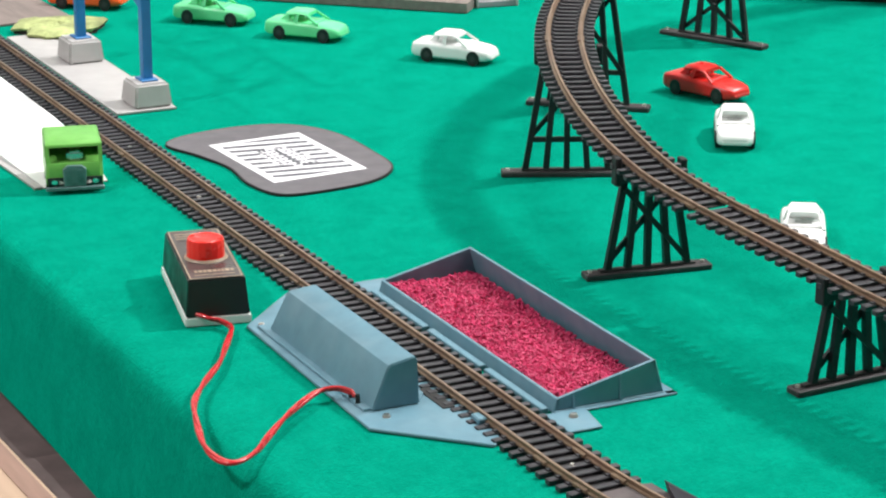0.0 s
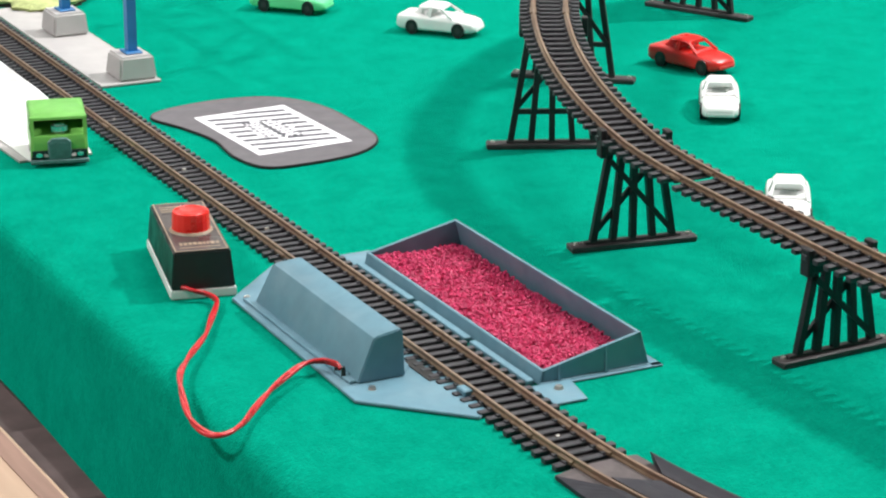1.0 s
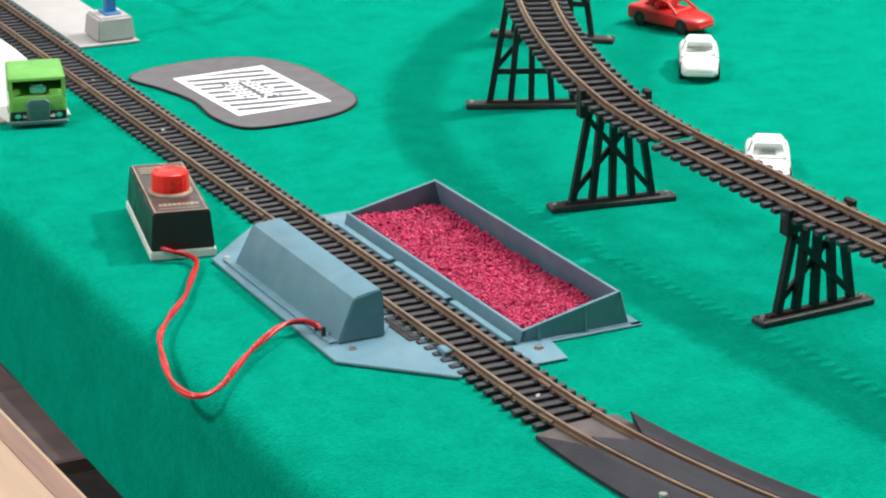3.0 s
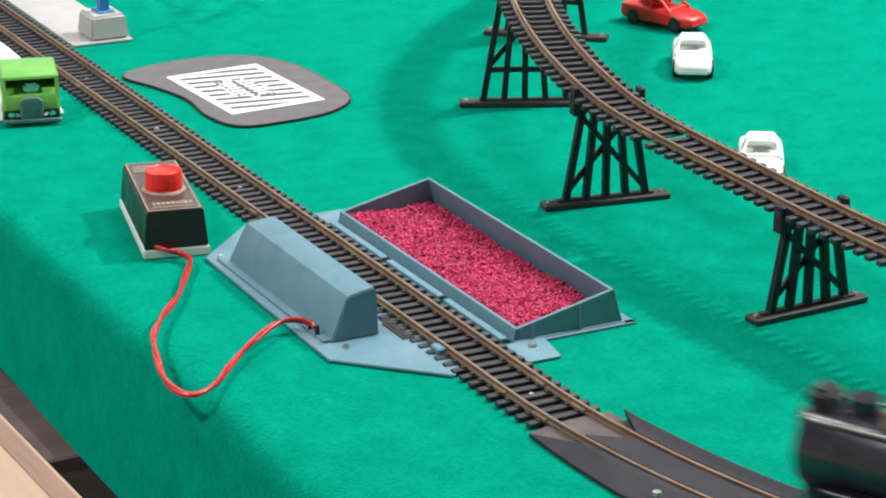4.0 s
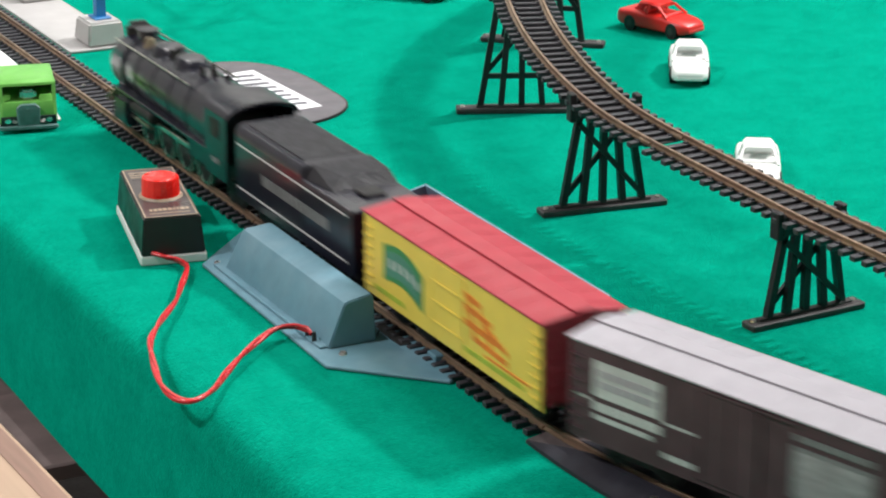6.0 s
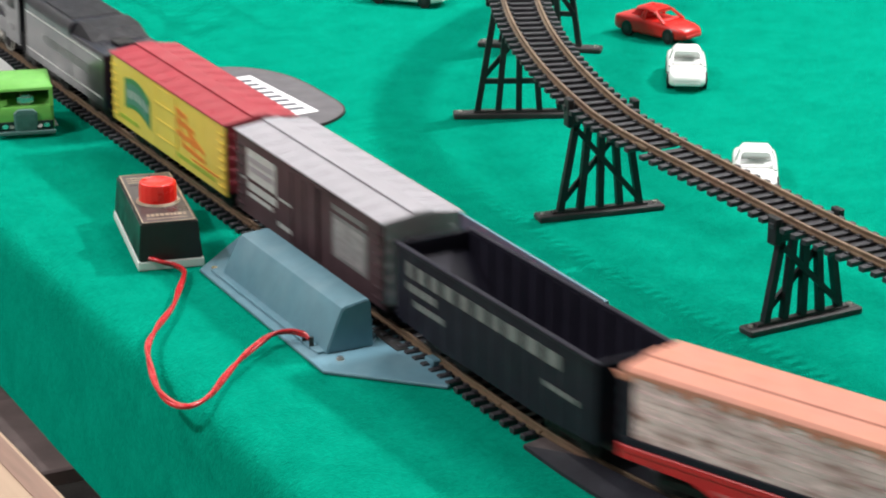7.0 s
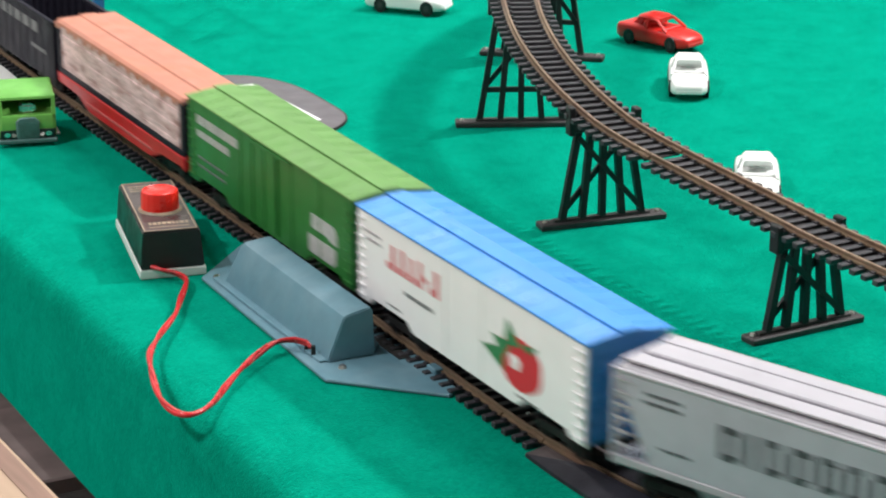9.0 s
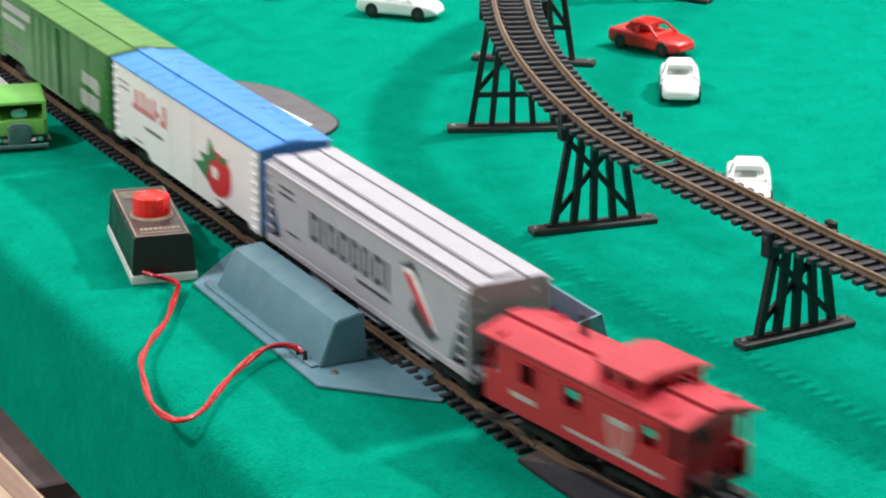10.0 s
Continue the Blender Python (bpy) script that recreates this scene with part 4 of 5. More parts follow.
def box_car(name, label, half, w, z0, z1, side, roof, end, door=True, ribs=12, sill=True):
    t = thing(name, label, "freight car", group="train")
    skirt = [(-half, z0 + 1), (-half + 9, z0 + 1), (-half + 12, z0 + 3.5), (-half + 40, z0 + 3.5), (-half + 46, z0), (half - 46, z0), (half - 40, z0 + 3.5), (half - 12, z0 + 3.5), (half - 9, z0 + 1), (half, z0 + 1), (half, z1), (-half, z1)] if sill else [(-half, z0), (half, z0), (half, z1), (-half, z1)]
    for sx in (-1, 1):
        part("side_wall", prism(skirt, min(sx * w, sx * (w - 1.4)), max(sx * w, sx * (w - 1.4)), "x", 0.2), side, t)
    for s in (-1, 1):
        part("end_wall", box(-w + 0.4, w - 0.4, min(s * half, s * (half - 1.3)), max(s * half, s * (half - 1.3)), z0 + 1.5, z1 + 0.6, 0.2), end, t)
        for k in range(5):
            part("end_rib", box(-w + 2, w - 2, min(s * half, s * (half + 0.7)), max(s * half, s * (half + 0.7)), z0 + 5 + k * (z1 - z0 - 6) / 5, z0 + 7.2 + k * (z1 - z0 - 6) / 5, 0.3), end, t)
    part("underframe", box(-8, 8, -half + 2, half - 2, z0 - 2.0, z0 + 3, 0.4), LOCODARK, t, "black underframe")
    part("roof", roof_mesh(w + 0.8, half + 0.8, z1, 2.2, ribs), roof, t)
    walkway(t, half, z1 + 2.9, roof)
    if door:
        part("door", box(-w - 0.7, -w, -13, 13, z0 + 2.0, z1 - 1.5, 0.25), side, t, "sliding side door")
        part("door_rail", box(-w - 1.1, -w, -27, 14, z1 - 1.4, z1 - 0.5), side, t)
        for y in (-12.5, 0.0, 12.3):
            part("door_rib", box(-w - 1.2, -w - 0.7, y - 0.5, y + 0.5, z0 + 2.6, z1 - 2.2), side, t)
    bogies(t, half - 27)
    couplers(t, half)
    return t


def build_loco():
    t = thing("steam_locomotive", "satin black model steam locomotive with nickel rods", "locomotive", group="train")
    # reaches from y = 81 (pilot) to y = -81 (cab roof end)
    n = 28

    def ring(y, r, z=31.6):
        return [(r * math.cos(a), y, z + r * math.sin(a)) for a in [k * 2 * math.pi / n for k in range(n)]]
    part("boiler", loft([ring(74, 9.0), ring(74.5, 13.2), ring(73, 14.2), ring(30, 14.6), ring(-20, 15.6), ring(-56, 16.2)]), LOCO, t, "long satin black boiler", smooth=True)
    for y in (58, 40, 18, -4, -26):
        part("boiler_band", loft([ring(y - 0.5, 14.9 + max(0, (30 - y)) * 0.021), ring(y + 0.5, 14.9 + max(0, (30 - y)) * 0.021)]), LOCO, t)
    # bright rails added to draw the streak of light on the boiler shoulder
    part("highlight_rail", rod((-11.2, 72, 43.6), (-12.2, -24, 44.4), 0.5, 8), RODS, t, "bright rail drawing the highlight streak along the boiler")
    part("highlight_rail", rod((11.2, 72, 43.6), (12.2, -24, 44.4), 0.5, 8), RODS, t, "bright rail drawing the highlight streak along the boiler")
    part("smokebox_door", rod((0, 74, 31), (0, 76, 31), 10.5, 24, 8.5), LOCODARK, t, smooth=True)
    part("headlamp", box(-3.0, 3.0, 73, 78.5, 36, 42, 0.8), LOCODARK, t)
    part("bell_frame", box(-6.0, 6.0, 66, 75, 43, 51.3, 2.2, 3), LOCODARK, t, "black feedwater heater on the smokebox")
    part("chimney", rod((0, 57, 43), (0, 57, 50.5), 4.8, 18, 5.4), LOCO, t, smooth=True)
    part("bell", rod((-3.5, 46, 44.0), (-3.5, 46, 48.8), 3.6, 14, 2.2), GOLD, t, "brass bell", smooth=True)
    part("sand_dome", loft([[(1.0 * r * math.cos(a), 30 + 1.3 * r * math.sin(a), z) for a in [k * math.pi / 10 for k in range(20)]] for r, z in ((8.2, 43), (7.8, 46.4), (6.2, 48.8), (1, 49.6))]), LOCO, t, smooth=True)
    part("steam_dome", loft([[(1.0 * r * math.cos(a), 2 + 1.3 * r * math.sin(a), z) for a in [k * math.pi / 10 for k in range(20)]] for r, z in ((8.2, 44), (7.6, 47.4), (6, 49.8), (1, 50.6))]), LOCO, t, smooth=True)
    for x, y in ((3.5, -16), (-3.5, -20), (0, -26), (4, -32), (0, 18), (-4, 15)):
        part("safety_valve", rod((x, y, 45), (x, y, 50.6), 1.6, 10, 1.1), LOCODARK, t)
    for sx in (-1, 1):
        part("running_board", box(min(sx * 10, sx * 16.6), max(sx * 10, sx * 16.6), -56, 62, 21.6, 23.2, 0.3), LOCO, t)
        part("air_tank", rod((sx * 14.0, 14, 18.3), (sx * 14.0, 40, 18.3), 3.4, 14), LOCODARK, t, smooth=True)
        part("cylinder_block", box(min(sx * 9, sx * 17.2), max(sx * 9, sx * 17.2), 45, 63, 6, 20, 1.8, 2), LOCO, t)
        part("step_plate", beam((sx * 13.5, 62, 22.4), (sx * 13.5, 77, 12.5), 4.5, 1.2), LOCO, t)
        part("firebox_side", box(min(sx * 9, sx * 14.5), max(sx * 9, sx * 14.5), -58, -26, 12, 28, 1.0), LOCO, t)
    part("frame", box(-6, 6, -76, 74, 5, 20, 0.6), LOCODARK, t)
    part("pilot", prism([(-14, 73), (14, 73), (9, 80), (-9, 80)], 3.0, 11.5, bev=0.6), LOCODARK, t, "black pilot beam")
    # cab
    for sx in (-1, 1):
        part("cab_side", prism([(-78, 13), (-54, 13), (-54, 43.5), (-78, 43.5)], min(sx * 15.8, sx * 17.0), max(sx * 15.8, sx * 17.0), "x", 0.2), LOCO, t)
        part("cab_window", box(min(sx * 17.0, sx * 17.25), max(sx * 17.0, sx * 17.25), -71, -60, 31.5, 40), LOCODARK, t, "dark cab window")
        part("number_panel", box(min(sx * 17.0, sx * 17.25), max(sx * 17.0, sx * 17.25), -69, -62, 19.5, 22), DIMLETTER, t, "pale print under the cab window")
    part("cab_front", box(-15.8, 15.8, -56, -54.6, 20, 45.5), LOCO, t)
    arc = [(17.6 * math.cos(a), 42.6 + 6.6 * math.sin(a)) for a in [radians(4 + k * 172 / 16) for k in range(17)]]
    inner = [(16.2 * math.cos(a), 41.8 + 5.8 * math.sin(a)) for a in [radians(176 - k * 172 / 16) for k in range(17)]]
    part("cab_roof", prism(arc + inner, -81, -52, "y"), LOCO, t, "arched cab roof", smooth=True)
    part("backhead", box(-12, 12, -58, -56, 14, 38, 1), LOCODARK, t)
    for sx in (-1, 1):
        for y in (68, -66, -76):
            part("small_wheel", rod((sx * 7.2, y, 5.2), (sx * 9.6, y, 5.2), 5.2, 18), LOCODARK, t, smooth=True)
    drivers, rodset = [], []
    for sx in (-1, 1):
        for y in (33, 10, -13, -36):
            c = Vector((sx * 8.6, y, 10.4))
            bm = bmesh.new()
            rod((-1.3, 0, 0), (1.3, 0, 0), 10.2, 28, bm=bm)
            wheel = part("driving_wheel", bm, LOCODARK, t, "black spoked driving wheel", smooth=True)
            wheel.matrix_basis = Matrix.Translation(c * MM)
            o = 1.35 * sx
            bm = bmesh.new()
            for k in range(12):
                a = k * math.pi / 6
                beam((o, 2.2 * math.cos(a), 2.2 * math.sin(a)), (o, 8.6 * math.cos(a), 8.6 * math.sin(a)), 0.7, 0.9, bm=bm, up=(1, 0, 0))
            rod((o, 0, 0), (o + 0.4 * sx, 0, 0), 2.6, 14, bm=bm)
            part("spokes", bm, PIERBASE, wheel)
            part("tyre_rim", loft([[(x, r * math.cos(a), r * math.sin(a)) for a in [k * math.pi / 16 for k in range(32)]] for x, r in ((o - 0.2 * sx, 10.4), (o + 0.3 * sx, 10.4), (o + 0.3 * sx, 9.0), (o - 0.2 * sx, 9.0))], caps=False), RODS, wheel, "bright tyre")
            drivers.append((wheel, c))
        side = part("side_rod", box(sx * 12.2 - 0.7, sx * 12.2 + 0.7, -39, 36, -1.3, 1.3, 0.4), RODS, t, "bright nickel side rod")
        rodset.append((side, sx))
        part("piston_rod", rod((sx * 13.6, 24, 11.5), (sx * 13.6, 46, 11.5), 1.0, 8), RODS, t, "bright piston rod")
        part("crosshead_guide", box(sx * 13.6 - 0.8, sx * 13.6 + 0.8, 22, 46, 13.6, 14.8), RODS, t)
    return t, drivers, rodset


def build_tender():
    t = thing("coal_tender", "black coal tender with thin silver lines along its sides", "tender", group="train")
    h = 59.0
    prof = [(-17, 11), (17, 11), (17, 39), (16.5, 41.4), (15, 43.2), (13.4, 43.9), (-13.4, 43.9), (-15, 43.2), (-16.5, 41.4), (-17, 39)]
    part("tank_front", prism(prof, -10, h, "y", 0.3, seg=1), LOCO, t, smooth=True)
    prof2 = [(-17, 11), (17, 11), (17, 37.4), (16.4, 38.6), (-16.4, 38.6), (-17, 37.4)]
    part("tank_rear", prism(prof2, -h, -10.2, "y", 0.4), LOCO, t)
    part("coal_space", box(-13.0, 13.0, -4, h - 4, 43.9, 44.5, 0.3), COAL, t, "matt black coal load")
    part("rear_hump", loft([[(-15.5, -10.3, 38.7), (16, -10.3, 38.7), (16, -34, 38.7), (-13, -34, 38.7)], [(-12, -10.3, 44.6), (14.5, -10.3, 44.6), (14, -29, 44.0), (-6, -29, 43.4)]]), COAL, t)
    part("water_hatch", box(-5, 5, -46, -36, 38.6, 40.2, 0.5), LOCODARK, t)
    rng = random.Random(2)
    for sx in (-1, 1):
        for z in (35.2, 15.6):
            part("side_line", box(min(sx * 17, sx * 17.25), max(sx * 17, sx * 17.25), -54, 57, z, z + 0.7), STRIPE, t, "thin silver line")
        print_row(t, sx * 17.0, -36, 30, 24.0, 28.6, DIMLETTER, rng, 3.4, 0.8)
    part("ladder", box(-4, 4, -h - 1.4, -h - 0.4, 14, 36, 0.3), LOCODARK, t)
    part("drawbar", box(-1.5, 1.5, h - 2, h + 9, 9, 10.5), LOCODARK, t)
    part("underframe", box(-13, 13, -h + 2, h - 2, 8.5, 11.2), LOCODARK, t)
    bogies(t, 34)
    return t


def build_yellow():
    t = box_car("refrigerator_car", "yellow refrigerator car with brick red roof and ends", 69.8, 17.0, 10.2, 42.6, YELLOW, ROOFRED, ROOFRED, door=False, ribs=10, sill=False)
    rng = random.Random(21)
    x = -17.0
    us = [k / 12 for k in range(13)]
    top_edge = [(53 - 33 * u, 31.5 + 6.5 * math.sin(math.pi * (0.15 + 0.7 * u)) - 3.5 * u) for u in us]
    low_edge = [(53 - 33 * u, 18.0 + 6.0 * math.sin(math.pi * (0.10 + 0.7 * u)) - 5.0 * u) for u in us]
    side_poly(t, top_edge + low_edge[::-1], x, LOGOGREEN, "emblem", "dark green arched emblem")
    side_poly(t, [(y - 0.16 * (y - 36.5), z - 2.4) for y, z in top_edge] + [(y - 0.16 * (y - 36.5), z + 2.2) for y, z in low_edge[::-1]], x * 1.008, LOGOGREY, "emblem", "pale teal centre of the emblem")
    for k in range(5):
        yy = 48.0 - 5.6 * k
        zz = 25.6 + 5.0 * math.sin(math.pi * (0.2 + 0.12 * k)) - 0.75 * k
        part("print_bar", box(x * 1.026, x * 1.018, yy - 2.8, yy - 0.4, zz - 2.4, zz + 1.4), LETTER, t)
    print_row(t, x, 36, 62, 13.5, 15.6, LIME, rng, 2.2, 0.6)
    for y0, za, y1, zb, h in ((-4, 37.0, -26, 34.5, 2.4), (-8, 31.5, -34, 30.0, 2.2), (-16, 36.0, -22, 20.0, 2.6), (-12, 25.5, -40, 24.5, 2.4), (-24, 33.0, -34, 21.5, 2.2), (-20, 21.0, -46, 19.5, 2.2), (-30, 28.0, -46, 23.0, 2.0), (-6, 34.5, -14, 28.5, 2.0)):
        part("script_stroke", beam((x - 0.1, y0, za), (x - 0.1, y1, zb), 0.25, h, up=(0, 0, 1)), ORANGE, t)
    part("script_stroke", box(x - 0.3, x, -62, -30, 16.6, 17.4), ORANGE, t)
    print_row(t, x, -58, -12, 13.6, 15.6, LIME, rng, 2.2, 0.6)
    for y in (-13, 13):
        part("door_post", box(x - 0.5, x, y - 0.5, y + 0.5, 11, 41), YELLOW, t)
    part("door", box(x - 0.35, x, -12.4, 12.4, 11.5, 41, 0.1), YELLOW, t, "yellow hinged side door")
    for z in (17, 25, 33):
        part("hinge", box(x - 0.9, x - 0.3, -11, 11, z, z + 0.7), YELLOW, t)
    for y in (-66, 66):
        ladder(t, x - 0.5, y, 12, 40, YELLOW, 7, 5.0)
    return t


def build_brown():
    t = box_car("box_car", "dark brown box car with silver-grey roof and ends", 71.5, 17.0, 9.5, 44.5, BROWN, SILVER, SILVER, ribs=12, sill=False)
    rng = random.Random(22)
    x = -17.0
    part("print_panel", box(x - 0.25, x, 30, 60, 27, 40), LETTER, t, "pale grey printed panel")
    for z in (34.5, 30.5):
        print_row(t, x * 1.014, 32, 58, z, z + 2.6, SILVER, rng, 3.5, 0.8)
    print_row(t, x, 30, 60, 21.8, 25.0, LETTER, rng, 6, 0.6)
    print_row(t, x, 34, 60, 18.5, 20.3, LETTER, rng, 6, 0.5)
    part("print_panel", box(x - 0.25, x, -58, -26, 18, 36), DIMLETTER, t, "faded grey printed panel")
    print_row(t, x * 1.014, -57, -27, 38.0, 40.2, DIMLETTER, rng, 5, 0.8)
    part("print_panel", box(x - 0.4, x - 0.25, -56, -28, 19.5, 34.5), FADED, t, "faded grey printed panel")
    print_row(t, x, 62, 69, 25, 26, LETTER, rng, 3, 0.5)
    print_row(t, x, 15, 28, 26, 27, LETTER, rng, 3, 0.5)
    print_row(t, x, 15, 28, 14, 16, LETTER, rng, 3, 0.5)
    part("brake_wheel", rod((-6, -72.5, 34), (-6, -73.6, 34), 4.2, 16), LOCODARK, t, "dark brake wheel")
    for y in (-68, 68):
        ladder(t, x - 0.5, y, 11, 42, BROWN, 7, 5)
    return t


def build_gondola():
    t = thing("gondola_car", "empty blue-black gondola car with pale side lettering", "freight car", group="train")
    h, w = 71.5, 16.6
    rng = random.Random(23)
    for sx in (-1, 1):
        part("side_wall", prism([(-h, 11.5), (-h + 40, 9), (h - 40, 9), (h, 11.5), (h, 40.5), (-h, 40.5)], min(sx * w, sx * (w - 1.3)), max(sx * w, sx * (w - 1.3)), "x", 0.2), GONDOLA, t)
        part("top_rail", box(min(sx * (w + 0.8), sx * (w - 1.6)), max(sx * (w + 0.8), sx * (w - 1.6)), -h - 0.4, h + 0.4, 40.5, 42.0, 0.3), GONDOLA, t)
        for k in range(12):
            y = -h + 6 + k * (2 * h - 12) / 11
            part("side_rib", box(min(sx * w, sx * (w + 0.3)), max(sx * w, sx * (w + 0.3)), y - 0.7, y + 0.7, 10.5, 40.5), GONDOLA, t)
            part("inner_rib", box(min(sx * (w - 1.3), sx * (w - 2.2)), max(sx * (w - 1.3), sx * (w - 2.2)), y - 0.8, y + 0.8, 12.5, 40.5), GONDOLA, t)
    for s in (-1, 1):
        part("end_wall", box(-w, w, min(s * h, s * (h - 1.3)), max(s * h, s * (h - 1.3)), 11.5, 41.8, 0.2), GONDOLA, t)
    part("floor_deck", box(-w + 1, w - 1, -h + 1, h - 1, 11, 12.6), GONDOLA, t)
    part("inner_slope", prism([(h - 34, 12.6), (h - 1.3, 12.6), (h - 1.3, 34)], -w + 2.3, w - 2.3, "x"), GONDOLA, t, "sloped inner end sheet")
    x = -w - 0.3
    print_row(t, x, -48, 62, 31, 36.6, DIMLETTER, rng, 7.5, 4.2)
    print_row(t, x, 40, 62, 25.5, 28.5, DIMLETTER, rng, 5, 1)
    print_row(t, x, 34, 56, 20, 22.5, DIMLETTER, rng, 5, 0.8)
    print_row(t, x, -60, -38, 22, 24, DIMLETTER, rng, 5, 1)
    part("underframe", box(-9, 9, -h + 2, h - 2, 7, 11), LOCODARK, t)
    bogies(t, h - 27)
    couplers(t, h)
    return t


def build_lumber():
    t = thing("lumber_car", "red bulkhead flat car loaded with wrapped lumber", "freight car", group="train")
    h, w = 86.0, 17.0
    part("deck_frame", prism([(-h, 12.5), (-h + 30, 11.5), (-h + 44, 6.8), (h - 44, 6.8), (h - 30, 11.5), (h, 12.5), (h, 17.6), (-h, 17.6)], -w + 0.3, w - 0.3, "x", 0.3), FRAMERED, t, "bright red fishbelly frame")
    part("side_sill", box(-w - 0.4, -w + 1, -h + 1, h - 1, 15.4, 17.8, 0.3), FRAMERED, t)
    part("side_line", box(-w + 0.05, -w + 0.35, -h + 40, h - 40, 10.4, 11.6), EMBLEMPINK, t, "faded pale line of print")
    part("end_beam", box(-w, w, -h - 0.6, -h + 2, 11.5, 18.0, 0.3), FRAMERED, t)
    part("black_band", box(-w + 0.2, w - 0.2, -h + 1.5, h - 1.5, 17.8, 20.6, 0.2), GONDOLA, t, "black load bearer")
    for s in (-1, 1):
        part("bulkhead", box(-w + 0.6, w - 0.6, min(s * h, s * (h - 5.5)), max(s * h, s * (h - 5.5)), 17.7, 43.6, 0.5), GONDOLA, t, "black end bulkhead")
        for k in range(5):
            part("bulkhead_rib", box(-w + 1.2, w - 1.2, min(s * h, s * (h + 0.9)), max(s * h, s * (h + 0.9)), 20 + 4.8 * k, 22 + 4.8 * k, 0.2), GONDOLA, t)
    rng = random.Random(25)
    # stacked boards: side faces step in and out a little
    for k in range(9):
        z = 20.6 + k * 2.5
        d = rng.uniform(0.0, 0.35)
        part("board_layer", box(-w + 0.7 + d, w - 0.7 - d, -h + 5.6, h - 5.6, z, z + 2.5, 0.12), LUMBER, t)
    part("wrapped_top", prism([(-w + 0.3, 42.6), (w - 0.3, 42.6), (w - 0.3, 44.2), (w - 2, 45.4), (4.5, 45.6), (4.0, 46.3), (-4.0, 46.3), (-4.5, 45.6), (-w + 2, 45.4), (-w + 0.3, 44.2)], -h + 1.0, h - 1.0, "y", 0.2), SALMON, t, "salmon wrapping over the load")
    for k in range(14):
        y = -h + 8 + k * 12 + rng.uniform(-3, 3)
        part("wrap_edge", prism([(y, 43.2), (y + rng.uniform(5, 10), 43.2), (y + rng.uniform(4, 8), 40.8 - rng.uniform(0, 1.4)), (y + 1.5, 41.2)], -w + 0.25, -w + 0.75, "x"), SALMON, t)
    bogies(t, h - 27)
    couplers(t, h)
    return t


def build_green():
    t = box_car("box_car", "bright green box car with a light green ribbed roof", 86.0, 17.0, 10.5, 49.2, BOXGREEN, ROOFGREEN, BOXGREEN, ribs=14)
    rng = random.Random(26)
    x = -17.0
    print_row(t, x, 30, 76, 39.5, 43.5, LETTER, rng, 4.2, 0.8)
    print_row(t, x, 40, 76, 33.5, 36.6, LETTER, rng, 3.6, 0.7)
    print_row(t, x, 44, 76, 19.5, 20.6, DIMLETTER, rng, 3, 0.8)
    print_row(t, x, 44, 76, 23.5, 24.6, DIMLETTER, rng, 3, 0.8)
    side_poly(t, [(-47, 33), (-68, 33), (-71, 30), (-71, 25.5), (-66, 25.5), (-62, 27), (-47, 27)], x, LETTER, "emblem", "pale block emblem")
    side_poly(t, [(-44, 23.6), (-62, 23.6), (-70, 23.6), (-70, 18), (-67, 16), (-44, 16)], x, LETTER, "emblem", "pale block emblem")
    for y in (-27, 27, -55, 82, -82):
        part("panel_seam", box(x - 0.35, x, y - 0.4, y + 0.4, 12, 48.5), BOXGREEN, t)
    for y in (-82, 82):
        ladder(t, x - 0.5, y, 12, 46, BOXGREEN, 8, 5)
    return t


